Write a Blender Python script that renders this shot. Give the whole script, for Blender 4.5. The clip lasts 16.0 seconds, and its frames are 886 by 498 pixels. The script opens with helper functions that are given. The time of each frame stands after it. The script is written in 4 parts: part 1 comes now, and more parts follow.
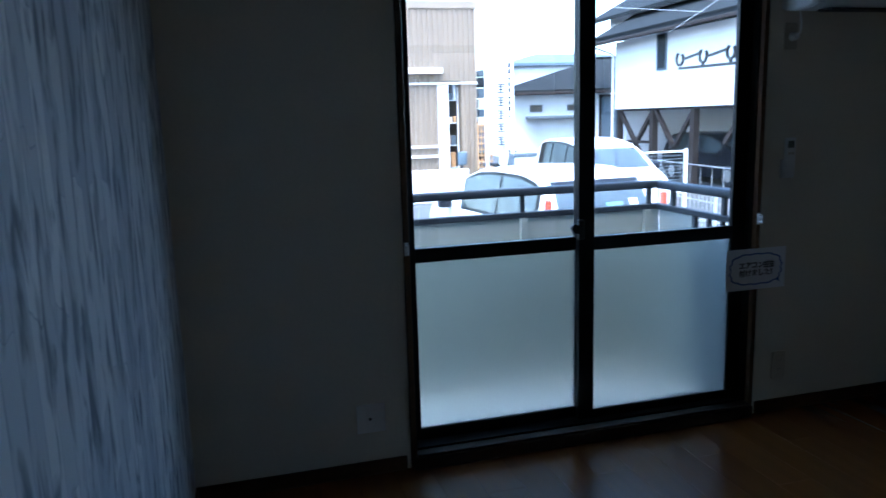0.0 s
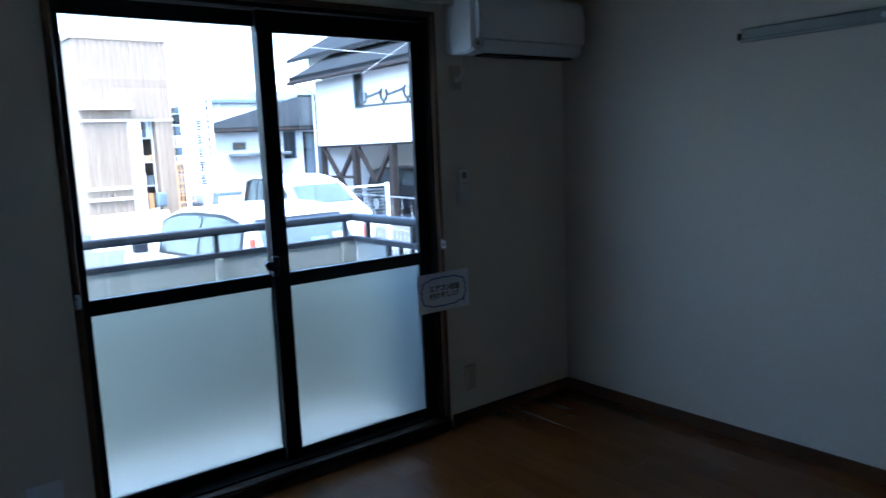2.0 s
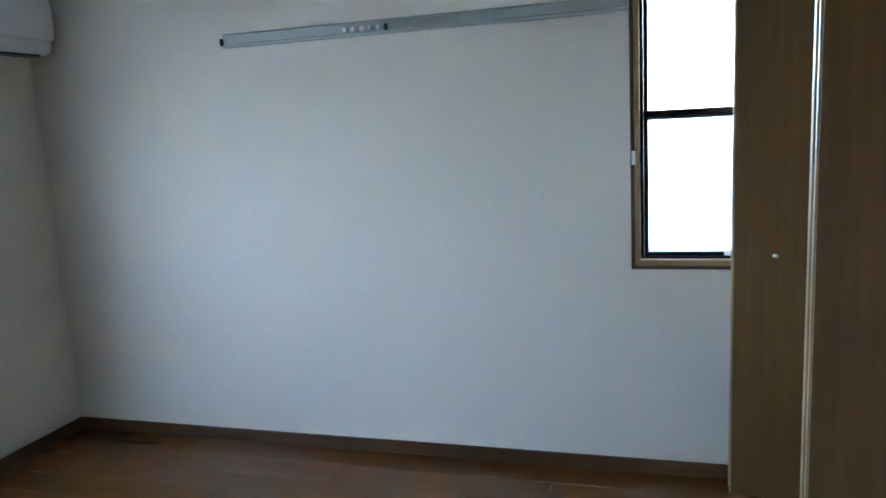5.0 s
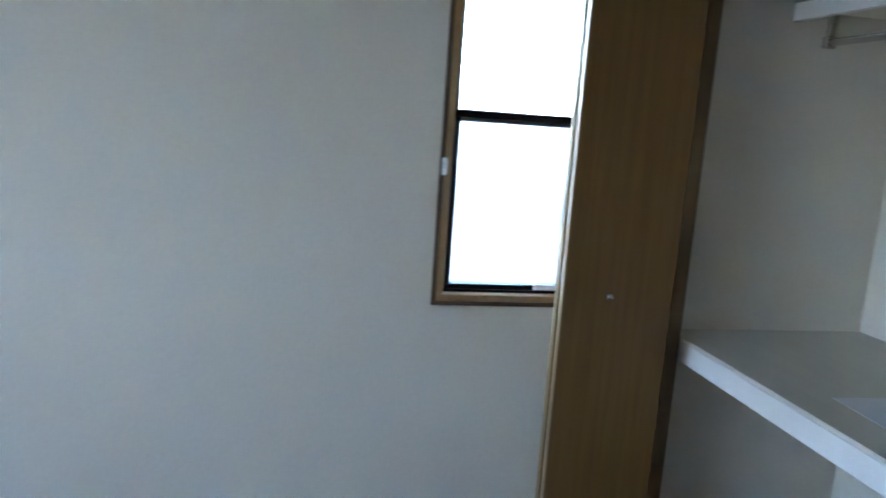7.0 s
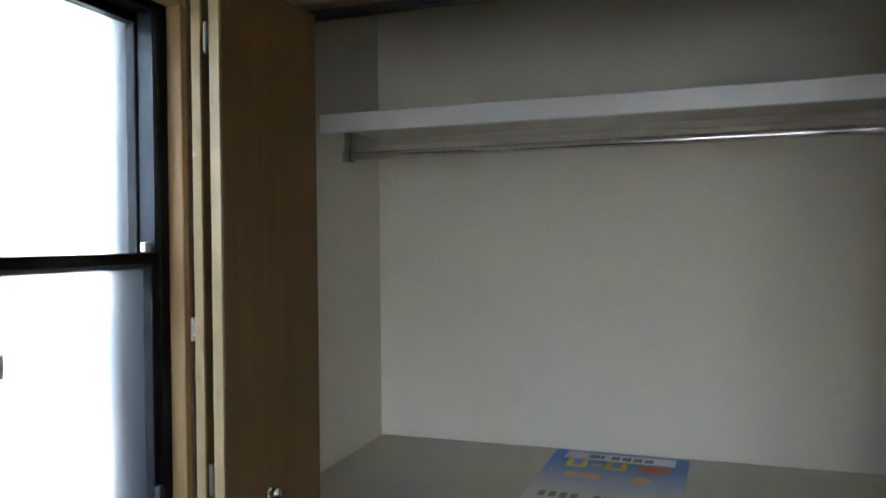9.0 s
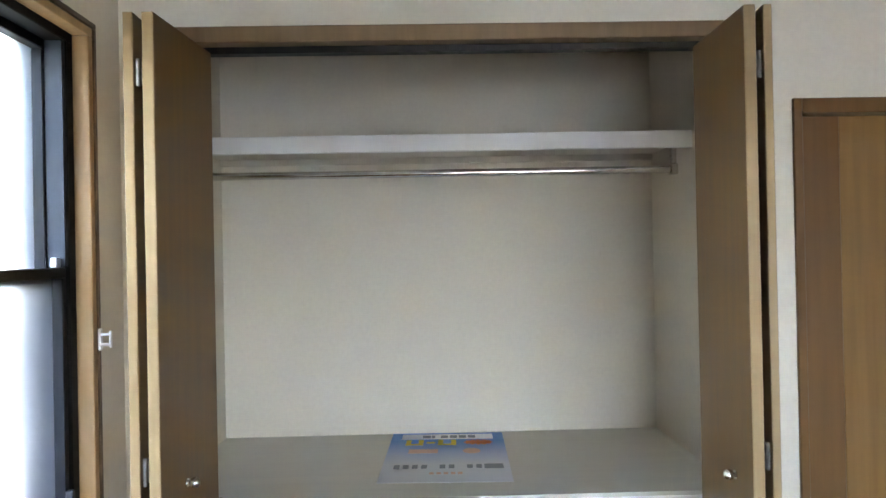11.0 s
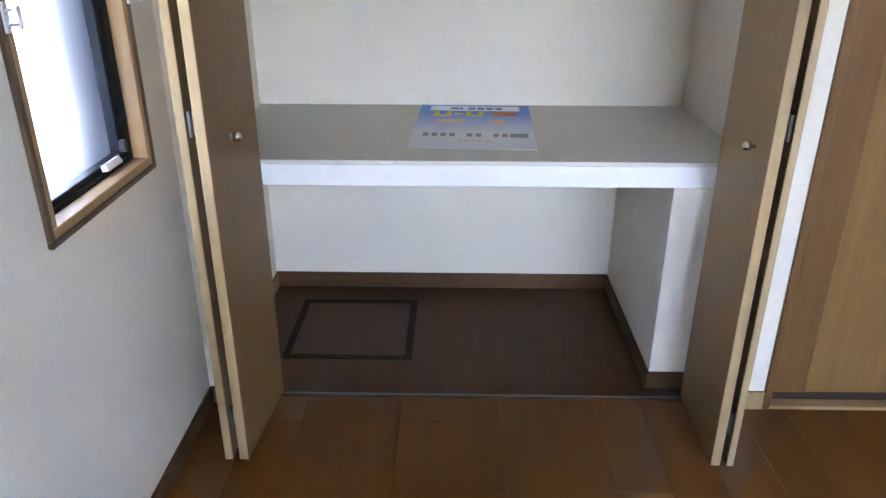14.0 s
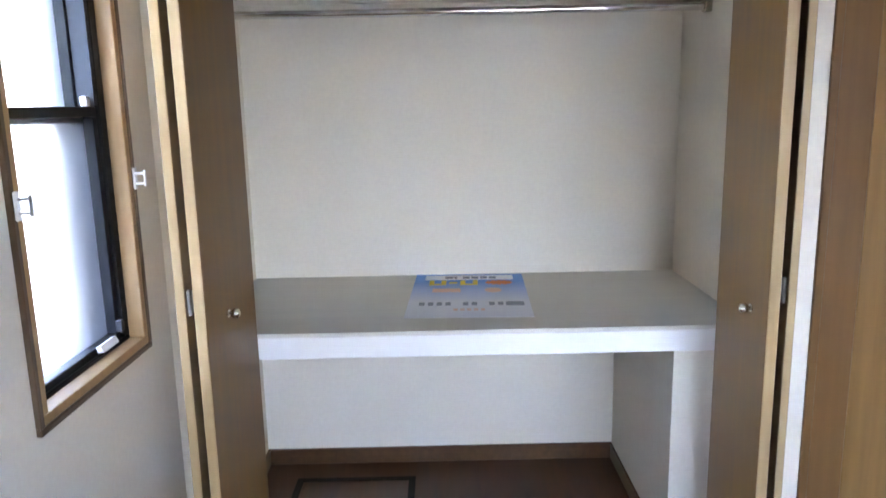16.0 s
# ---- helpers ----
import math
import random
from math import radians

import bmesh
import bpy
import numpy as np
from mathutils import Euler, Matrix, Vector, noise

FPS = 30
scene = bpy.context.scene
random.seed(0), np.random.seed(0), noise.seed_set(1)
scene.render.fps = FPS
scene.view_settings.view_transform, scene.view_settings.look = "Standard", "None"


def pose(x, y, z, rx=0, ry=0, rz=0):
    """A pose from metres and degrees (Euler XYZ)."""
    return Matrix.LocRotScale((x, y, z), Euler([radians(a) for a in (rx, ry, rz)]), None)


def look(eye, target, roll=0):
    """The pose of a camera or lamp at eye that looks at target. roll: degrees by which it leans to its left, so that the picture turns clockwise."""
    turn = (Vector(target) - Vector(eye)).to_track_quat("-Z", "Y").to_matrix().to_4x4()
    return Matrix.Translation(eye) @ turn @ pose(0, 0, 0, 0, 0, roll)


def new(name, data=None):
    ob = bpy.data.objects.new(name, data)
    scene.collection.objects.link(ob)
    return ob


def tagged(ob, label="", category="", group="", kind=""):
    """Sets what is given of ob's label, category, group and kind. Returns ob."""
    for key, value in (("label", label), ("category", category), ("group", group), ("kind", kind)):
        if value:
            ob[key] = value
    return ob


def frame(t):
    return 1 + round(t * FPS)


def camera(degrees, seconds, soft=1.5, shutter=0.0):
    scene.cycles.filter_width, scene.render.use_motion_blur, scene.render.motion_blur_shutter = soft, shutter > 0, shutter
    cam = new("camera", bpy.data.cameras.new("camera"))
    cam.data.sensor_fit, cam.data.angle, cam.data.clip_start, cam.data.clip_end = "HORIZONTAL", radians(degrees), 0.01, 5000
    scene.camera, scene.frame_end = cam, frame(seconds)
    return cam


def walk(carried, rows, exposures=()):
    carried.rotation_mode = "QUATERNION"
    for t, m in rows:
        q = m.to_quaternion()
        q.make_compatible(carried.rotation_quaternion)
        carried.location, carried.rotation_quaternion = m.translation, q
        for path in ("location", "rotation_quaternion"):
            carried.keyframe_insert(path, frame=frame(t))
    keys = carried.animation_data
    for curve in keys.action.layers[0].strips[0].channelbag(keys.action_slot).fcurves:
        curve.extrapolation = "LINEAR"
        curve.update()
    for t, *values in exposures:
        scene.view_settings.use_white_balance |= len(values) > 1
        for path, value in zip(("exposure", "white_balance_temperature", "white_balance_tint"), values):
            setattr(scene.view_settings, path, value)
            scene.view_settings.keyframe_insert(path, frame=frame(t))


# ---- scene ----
cam = camera(62.5, 16.0, shutter=0.35)
PATH = [
    (0, (-3.15, -2.769, 1.425), (-2.618, -0.873, 1.074), -1.7),
    (0.5, (-3.146, -2.752, 1.427), (-2.446, -0.908, 1.094), -1.2),
    (1, (-3.113, -2.752, 1.434), (-2.281, -0.958, 1.136), -1.5),
    (1.5, (-3.103, -2.763, 1.422), (-2.057, -1.081, 1.141), -2.0),
    (2, (-3.063, -2.79, 1.417), (-1.843, -1.231, 1.136), -2.4),
    (2.5, (-3.044, -2.802, 1.417), (-1.649, -1.399, 1.127), -2.7),
    (3, (-3.0, -2.834, 1.423), (-1.457, -1.598, 1.122), -2.9),
    (3.5, (-2.958, -2.87, 1.43), (-1.292, -1.804, 1.135), -3.2),
    (4, (-2.938, -2.88, 1.426), (-1.173, -1.987, 1.13), -3.4),
    (4.5, (-2.901, -2.901, 1.426), (-1.063, -2.174, 1.122), -3.6),
    (4.7, (-2.89, -2.88, 1.432), (-1.031, -2.226, 1.116), -3.6),
    (6.8, (-2.288, -2.41, 1.395), (-0.33, -2.592, 1.028), 4.6),
    (7, (-2.158, -2.327, 1.405), (-0.228, -2.718, 1.058), 4.0),
    (7.5, (-1.829, -2.145, 1.429), (-0.081, -3.054, 1.082), 1.9),
    (8, (-1.546, -2.042, 1.433), (-0.086, -3.389, 1.196), 1.2),
    (8.5, (-1.305, -1.939, 1.45), (-0.297, -3.66, 1.298), 1.4),
    (9, (-1.067, -1.89, 1.461), (-0.423, -3.783, 1.439), -0.6),
    (9.2, (-0.975, -1.875, 1.463), (-0.473, -3.811, 1.49), -0.4),
    (11.3, (-0.78, -1.468, 1.458), (-0.84, -3.467, 1.457), -0.9),
    (11.5, (-0.773, -1.46, 1.452), (-0.832, -3.458, 1.381), -0.5),
    (12, (-0.772, -1.459, 1.445), (-0.803, -3.44, 1.17), 0.0),
    (12.5, (-0.771, -1.465, 1.435), (-0.781, -3.411, 0.975), 0.0),
    (13, (-0.775, -1.471, 1.427), (-0.772, -3.367, 0.793), -0.1),
    (13.5, (-0.779, -1.469, 1.422), (-0.764, -3.323, 0.672), -0.2),
    (14, (-0.776, -1.471, 1.418), (-0.749, -3.297, 0.603), 0.2),
    (14.5, (-0.777, -1.465, 1.418), (-0.741, -3.299, 0.622), 0.1),
    (15, (-0.784, -1.462, 1.423), (-0.755, -3.34, 0.735), -0.2),
    (15.5, (-0.779, -1.467, 1.425), (-0.759, -3.391, 0.881), -0.4),
    (16, (-0.753, -1.481, 1.427), (-0.756, -3.444, 1.042), -1.2),
]
EXPOSURES = [
    (0, 3.45, 5200, 6), (0.5, 3.55, 5200, 6), (1, 3.6, 5200, 6), (2, 3.9, 5200, 7), (2.6, 4.2, 5200, 8), (3, 4.4, 5300, 11), (3.3, 5.15, 5400, 12), (3.6, 5.8, 5550, 12), (4, 6.2, 5600, 11), (4.7, 6.25, 5850, 12),
    (6.8, 6.15, 5950, 12), (7.5, 5.7, 6250, 12), (8, 5.4, 6550, 13), (8.5, 5.1, 6900, 14), (9.2, 5.85, 7300, 15), (11.3, 6.6, 7350, 20), (13, 6.8, 6850, 25), (16, 6.85, 6850, 25),
]
walk(cam, [(t, look(eye, target, roll)) for t, eye, target, roll in PATH], EXPOSURES)

# ---- light ----
world = bpy.data.worlds.new("sky")
scene.world = world
world.use_nodes = True
wn = world.node_tree.nodes
sky = wn.new("ShaderNodeTexSky")
sky.sky_type = "NISHITA"
sky.sun_disc = False
sky.sun_elevation = radians(64)
sky.sun_rotation = radians(215)
sky.air_density, sky.dust_density, sky.ozone_density = 1.0, 2.5, 1.0
world.node_tree.links.new(sky.outputs[0], wn["Background"].inputs[0])
wn["Background"].inputs[1].default_value = 0.15
sun_data = bpy.data.lights.new("sun", "SUN")
sun_data.energy, sun_data.angle, sun_data.color = 0.5, radians(20), (1.0, 0.95, 0.88)
sun = new("sun", sun_data)
sun.matrix_basis = look((-4, -6, 14.8), (0, 0, 0))


# ---- building helpers ----
def whole(ob):
    """World pose of an object from its own and its parents' poses."""
    m = ob.matrix_basis.copy()
    while ob.parent:
        ob = ob.parent
        m = ob.matrix_basis @ m
    return m


def link(name, bm, mat, smooth=False):
    bmesh.ops.recalc_face_normals(bm, faces=bm.faces)
    me = bpy.data.meshes.new(name)
    bm.to_mesh(me)
    bm.free()
    me.materials.append(mat)
    if smooth:
        for p in me.polygons:
            p.use_smooth = True
        me.set_sharp_from_angle(angle=radians(40))
    return new(name, me)


def part(name, bm, mat, parent, label="", smooth=False):
    """One mesh, modelled in world metres, as a part of a thing or of a part."""
    ob = link(name, bm, mat, smooth)
    ob.data.transform(whole(parent).inverted())
    ob.parent = parent
    if label:
        ob["label"] = label
    return ob


def placed(name, at, label, category, group="", kind=""):
    ob = new(name)
    ob.empty_display_size = 0.1
    ob.matrix_basis = Matrix.Translation(at)
    return tagged(ob, label, category, group, kind)


def structure(name, bm, mat, label="", category=""):
    return tagged(link(name, bm, mat), label, category, "", "structure")


def box(bm, x0, x1, y0, y1, z0, z1, bevel=0.0, seg=1):
    m = Matrix.LocRotScale(((x0 + x1) / 2, (y0 + y1) / 2, (z0 + z1) / 2), None, (abs(x1 - x0), abs(y1 - y0), abs(z1 - z0)))
    vs = bmesh.ops.create_cube(bm, size=1, matrix=m)["verts"]
    if bevel:
        es = {e for v in vs for e in v.link_edges}
        bmesh.ops.bevel(bm, geom=list(es), offset=bevel, segments=seg, affect="EDGES", profile=0.5)
    return bm


def one_box(x0, x1, y0, y1, z0, z1, bevel=0.0, seg=1):
    return box(bmesh.new(), x0, x1, y0, y1, z0, z1, bevel, seg)


def rod(bm, a, b, r, seg=14, r2=None):
    a, b = Vector(a), Vector(b)
    turn = (b - a).to_track_quat("Z", "Y").to_matrix().to_4x4()
    m = Matrix.Translation((a + b) / 2) @ turn
    bmesh.ops.create_cone(bm, cap_ends=True, segments=seg, radius1=r, radius2=r if r2 is None else r2, depth=(b - a).length, matrix=m)
    return bm


def beam(bm, a, b, w, h, bevel=0.0):
    """A bar of section w x h from a to b."""
    a, b = Vector(a), Vector(b)
    turn = (b - a).to_track_quat("X", "Z").to_matrix().to_4x4()
    m = Matrix.Translation((a + b) / 2) @ turn @ Matrix.Diagonal(((b - a).length, w, h, 1))
    vs = bmesh.ops.create_cube(bm, size=1, matrix=m)["verts"]
    if bevel:
        bmesh.ops.bevel(bm, geom=list({e for v in vs for e in v.link_edges}), offset=bevel, segments=1, affect="EDGES")
    return bm


def prism(bm, profile, a, b, axis="x"):
    """Profile of (u, v) pairs drawn out from a to b along an axis."""
    def at(w, u, v):
        return {"x": (w, u, v), "y": (u, w, v), "z": (u, v, w)}[axis]
    lo = [bm.verts.new(at(a, u, v)) for u, v in profile]
    hi = [bm.verts.new(at(b, u, v)) for u, v in profile]
    n = len(profile)
    bm.faces.new(lo)
    bm.faces.new(hi[::-1])
    for i in range(n):
        bm.faces.new((lo[i], hi[i], hi[(i + 1) % n], lo[(i + 1) % n]))
    return bm


def ring(bm, rect_out, rect_in, lo, hi, axis):
    """A frame round an opening. Rects are (u0, u1, v0, v1); the axis is the direction of its depth."""
    (a, b, c, d), (e, f, g, h) = rect_out, rect_in
    for u0, u1, v0, v1 in ((a, b, c, g), (a, b, h, d), (a, e, g, h), (f, b, g, h)):
        if axis == "y":
            box(bm, u0, u1, lo, hi, v0, v1, 0.002)
        else:
            box(bm, lo, hi, u0, u1, v0, v1, 0.002)
    return bm


def words(text, size, mat, m, parent, name="lettering"):
    """Flat lettering of the built-in font as a mesh."""
    cu = bpy.data.curves.new(name, "FONT")
    cu.body, cu.size, cu.align_x, cu.align_y, cu.extrude, cu.offset = text, size, "CENTER", "CENTER", 0.0004, 0.0010
    tmp = new(name, cu)
    me = bpy.data.meshes.new_from_object(tmp.evaluated_get(bpy.context.evaluated_depsgraph_get()))
    bpy.data.objects.remove(tmp)
    me.materials.clear()
    me.materials.append(mat)
    me.transform(m)
    ob = new(name, me)
    me.transform(whole(parent).inverted())
    ob.parent = parent
    return ob


# ---- materials ----
def material(name, color, rough=0.5, metal=0.0, spread=0.08, grain=(6, 6, 6), fine=120.0, bump=0.05, dist=0.001, random_tone=0.0, spec=0.5):
    """A painted or plain surface with soft tone changes, fine grain and relief."""
    mat = bpy.data.materials.new(name)
    mat.use_nodes = True
    nt = mat.node_tree
    nd, lk = nt.nodes, nt.links
    p = nd["Principled BSDF"]
    p.inputs["Metallic"].default_value = metal
    p.inputs["Specular IOR Level"].default_value = spec
    co = nd.new("ShaderNodeTexCoord")
    mp = nd.new("ShaderNodeMapping")
    mp.inputs["Scale"].default_value = grain
    lk.new(co.outputs["Object"], mp.inputs["Vector"])
    n1 = nd.new("ShaderNodeTexNoise")
    n1.inputs["Scale"].default_value = 1.0
    n1.inputs["Detail"].default_value = 6.0
    n2 = nd.new("ShaderNodeTexNoise")
    n2.inputs["Scale"].default_value = fine
    n2.inputs["Detail"].default_value = 3.0
    lk.new(co.outputs["Object"], n2.inputs["Vector"])
    ramp = nd.new("ShaderNodeMapRange")
    ramp.inputs["From Min"].default_value, ramp.inputs["From Max"].default_value = 0.25, 0.75
    ramp.inputs["To Min"].default_value, ramp.inputs["To Max"].default_value = 1 - spread, 1 + spread
    lk.new(n1.outputs["Fac"], ramp.inputs["Value"])
    vec = mp.outputs["Vector"]
    tone = ramp.outputs["Result"]
    if random_tone:
        info = nd.new("ShaderNodeObjectInfo")
        off = nd.new("ShaderNodeVectorMath")
        off.operation = "MULTIPLY_ADD"
        comb = nd.new("ShaderNodeCombineXYZ")
        for i in range(3):
            lk.new(info.outputs["Random"], comb.inputs[i])
        off.inputs[1].default_value = (37, 53, 71)
        lk.new(comb.outputs[0], off.inputs[0])
        lk.new(mp.outputs["Vector"], off.inputs[2])
        vec = off.outputs[0]
        rr = nd.new("ShaderNodeMapRange")
        rr.inputs["To Min"].default_value, rr.inputs["To Max"].default_value = 1 - random_tone, 1 + random_tone
        lk.new(info.outputs["Random"], rr.inputs["Value"])
        mul = nd.new("ShaderNodeMath")
        mul.operation = "MULTIPLY"
        lk.new(tone, mul.inputs[0])
        lk.new(rr.outputs["Result"], mul.inputs[1])
        tone = mul.outputs[0]
    lk.new(vec, n1.inputs["Vector"])
    sc = nd.new("ShaderNodeVectorMath")
    sc.operation = "SCALE"
    sc.inputs[0].default_value = color
    lk.new(tone, sc.inputs["Scale"])
    lk.new(sc.outputs[0], p.inputs["Base Color"])
    rg = nd.new("ShaderNodeMapRange")
    rg.inputs["To Min"].default_value, rg.inputs["To Max"].default_value = max(rough - 0.06, 0.02), min(rough + 0.08, 1)
    lk.new(n1.outputs["Fac"], rg.inputs["Value"])
    lk.new(rg.outputs["Result"], p.inputs["Roughness"])
    if bump:
        bp = nd.new("ShaderNodeBump")
        bp.inputs["Strength"].default_value = bump
        bp.inputs["Distance"].default_value = dist
        lk.new(n2.outputs["Fac"], bp.inputs["Height"])
        lk.new(bp.outputs[0], p.inputs["Normal"])
    return mat


def wood(name, color, rough=0.4, along="z", spread=0.25, random_tone=0.0):
    k = {"x": (2, 45, 45), "y": (45, 2, 45), "z": (45, 45, 2)}[along]
    return material(name, color, rough, 0.0, spread, k, 260.0, 0.06, 0.0006, random_tone, spec=0.3)


def glass(name, rough=0.0, color=(0.97, 0.99, 0.98)):
    mat = bpy.data.materials.new(name)
    mat.use_nodes = True
    p = mat.node_tree.nodes["Principled BSDF"]
    p.inputs["Base Color"].default_value = (*color, 1)
    p.inputs["Transmission Weight"].default_value = 1.0
    p.inputs["Roughness"].default_value = rough
    p.inputs["IOR"].default_value = 1.45
    if rough:
        nd, lk = mat.node_tree.nodes, mat.node_tree.links
        co = nd.new("ShaderNodeTexCoord")
        no = nd.new("ShaderNodeTexNoise")
        no.inputs["Scale"].default_value = 90.0
        bp = nd.new("ShaderNodeBump")
        bp.inputs["Strength"].default_value = 0.25
        bp.inputs["Distance"].default_value = 0.002
        lk.new(co.outputs["Object"], no.inputs["Vector"])
        lk.new(no.outputs["Fac"], bp.inputs["Height"])
        lk.new(bp.outputs[0], p.inputs["Normal"])
    return mat


def plank_paper(name):
    """Wallpaper printed with whitewashed, weathered upright boards."""
    mat = material(name, (0.6, 0.6, 0.6), 0.6)
    nd, lk = mat.node_tree.nodes, mat.node_tree.links
    p = nd["Principled BSDF"]
    co = nd.new("ShaderNodeTexCoord")
    sep = nd.new("ShaderNodeSeparateXYZ")
    com = nd.new("ShaderNodeCombineXYZ")
    lk.new(co.outputs["Object"], sep.inputs[0])
    lk.new(sep.outputs["Z"], com.inputs["X"])
    lk.new(sep.outputs["Y"], com.inputs["Y"])
    br = nd.new("ShaderNodeTexBrick")
    br.offset, br.offset_frequency = 0.37, 2
    br.inputs["Scale"].default_value = 1.0
    br.inputs["Brick Width"].default_value = 0.41
    br.inputs["Row Height"].default_value = 0.062
    br.inputs["Mortar Size"].default_value = 0.0012
    br.inputs["Color1"].default_value = (0.82, 0.82, 0.81, 1)
    br.inputs["Color2"].default_value = (0.50, 0.52, 0.55, 1)
    br.inputs["Mortar"].default_value = (0.42, 0.45, 0.50, 1)
    wob = nd.new("ShaderNodeTexNoise")
    wob.inputs["Scale"].default_value = 2.3
    wob.inputs["Detail"].default_value = 4.0
    lk.new(com.outputs[0], wob.inputs["Vector"])
    off = nd.new("ShaderNodeVectorMath")
    off.operation = "MULTIPLY_ADD"
    off.inputs[1].default_value = (0.55, 0.022, 0)
    lk.new(wob.outputs["Color"], off.inputs[0])
    lk.new(com.outputs[0], off.inputs[2])
    lk.new(off.outputs[0], br.inputs["Vector"])
    mp = nd.new("ShaderNodeMapping")
    mp.inputs["Scale"].default_value = (6.5, 24, 1)
    lk.new(com.outputs[0], mp.inputs["Vector"])
    no = nd.new("ShaderNodeTexNoise")
    no.inputs["Scale"].default_value = 1.0
    no.inputs["Detail"].default_value = 8.0
    no.inputs["Distortion"].default_value = 0.6
    lk.new(mp.outputs[0], no.inputs["Vector"])
    cr = nd.new("ShaderNodeValToRGB")
    cr.color_ramp.elements[0].position, cr.color_ramp.elements[0].color = 0.37, (0.20, 0.24, 0.30, 1)
    cr.color_ramp.elements[1].position, cr.color_ramp.elements[1].color = 0.50, (1, 1, 1, 1)
    lk.new(no.outputs["Fac"], cr.inputs[0])
    mx = nd.new("ShaderNodeMixRGB")
    mx.blend_type = "MULTIPLY"
    mx.inputs[0].default_value = 0.85
    lk.new(br.outputs["Color"], mx.inputs[1])
    lk.new(cr.outputs[0], mx.inputs[2])
    lk.new(mx.outputs[0], p.inputs["Base Color"])
    return mat


WALLPAPER = material("woven white wallpaper", (0.70, 0.64, 0.53), 0.85, 0, 0.03, (70, 70, 70), 420.0, 0.35, 0.0012)
CEILING = material("beige ceiling paper", (0.56, 0.51, 0.42), 0.9, 0, 0.03, (3, 3, 3), 300.0, 0.3, 0.001)
ACCENT = plank_paper("whitewashed board wallpaper")
FLOORING = material("waxed brown floorboard", (0.122, 0.045, 0.0092), 0.22, 0.0, 0.10, (26, 1.2, 26), 260.0, 0.03, 0.0004, 0.06, spec=0.42)
CLOSET_SHEET = material("dark brown closet floor sheet", (0.060, 0.022, 0.0068), 0.33, 0.0, 0.25, (30, 3, 30), 240.0, 0.0, 0.0005, spec=0.2)
HATCH_FRAME = material("dark hatch edging", (0.014, 0.009, 0.0065), 0.6, spec=0.1)
SUBFLOOR = material("dark plywood under the boards", (0.06, 0.035, 0.02), 0.8)
BASEBOARD = wood("brown baseboard wood", (0.092, 0.045, 0.0185), 0.42, "y", 0.2)
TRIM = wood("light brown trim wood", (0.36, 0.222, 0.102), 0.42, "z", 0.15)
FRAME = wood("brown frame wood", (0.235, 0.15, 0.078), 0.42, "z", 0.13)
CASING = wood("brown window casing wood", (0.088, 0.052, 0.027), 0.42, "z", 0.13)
LEAF = wood("light brown door veneer", (0.158, 0.083, 0.028), 0.38, "z", 0.17)
EDGE = wood("pale door edging", (0.34, 0.225, 0.11), 0.4, "z", 0.1)
SLIDER = wood("honey brown door veneer", (0.225, 0.118, 0.038), 0.36, "z", 0.14)
SLIDER_STILE = wood("brown door stile veneer", (0.155, 0.075, 0.024), 0.36, "z", 0.12)
SLIDER_DARK = wood("dark brown kick strip", (0.036, 0.021, 0.012), 0.5, "x", 0.15)
SASH = material("black brown anodised aluminium", (0.005, 0.0055, 0.0065), 0.42, 0.0, 0.1, (4, 4, 4), 200, 0.02, spec=0.14)
ALU = material("silver aluminium", (0.62, 0.62, 0.61), 0.32, 0.9, 0.05, (4, 40, 40), 300, 0.02)
RAIL_GREY = material("grey brushed aluminium rail", (0.37, 0.385, 0.35), 0.5, 0.25, 0.06, (30, 1, 30), 300, 0.02)
CHROME = material("polished steel", (0.7, 0.69, 0.67), 0.16, 1.0, 0.03)
NICKEL = material("satin nickel", (0.62, 0.59, 0.53), 0.24, 1.0, 0.04)
HINGE = material("dull dark steel", (0.17, 0.155, 0.135), 0.5, 0.8, 0.1)
WHITE_PLASTIC = material("white moulded plastic", (0.8, 0.8, 0.79), 0.35, 0, 0.02, (5, 5, 5), 400, 0.02)
CREAM_PLASTIC = material("cream moulded plastic", (0.50, 0.45, 0.35), 0.4, 0, 0.03, (5, 5, 5), 400, 0.02)
BLACK_PLASTIC = material("black plastic", (0.015, 0.015, 0.016), 0.4, 0, 0.05)
SCREEN_GREY = material("grey display window", (0.16, 0.19, 0.18), 0.2, 0, 0.05)
SHELF_TOP = material("beige shelf sheet", (0.60, 0.57, 0.49), 0.5, 0, 0.04, (3, 30, 30), 200, 0.05)
SHELF_CREAM = material("cream matt board", (0.64, 0.585, 0.485), 0.7, 0, 0.03, (4, 4, 4), 160, 0.03)
WHITE_PAINT = material("white satin paint", (0.76, 0.745, 0.71), 0.42, 0, 0.025, (4, 4, 4), 160, 0.03)
CLEAR = glass("clear window glass")
FROSTED = glass("frosted window glass", 0.38, (0.88, 0.96, 0.925))
# Grey tint stands in for the dimmer view behind the lower sash.
FROSTED_DIM = glass("frosted glass dimmed for view behind", 0.30, (0.50, 0.555, 0.565))
FROSTED_LOW = glass("greenish frosted glass", 0.38, (0.60, 0.68, 0.635))
PAPER = material("white paper", (0.88, 0.89, 0.92), 0.7, 0, 0.02, (8, 8, 8), 300, 0.03)
INK = material("dark ink", (0.02, 0.025, 0.04), 0.6)
INK_BLUE = material("blue ink", (0.04, 0.14, 0.42), 0.6)
INK_YELLOW = material("yellow ink", (0.75, 0.58, 0.05), 0.6)
INK_ORANGE = material("orange ink", (0.75, 0.22, 0.06), 0.6)
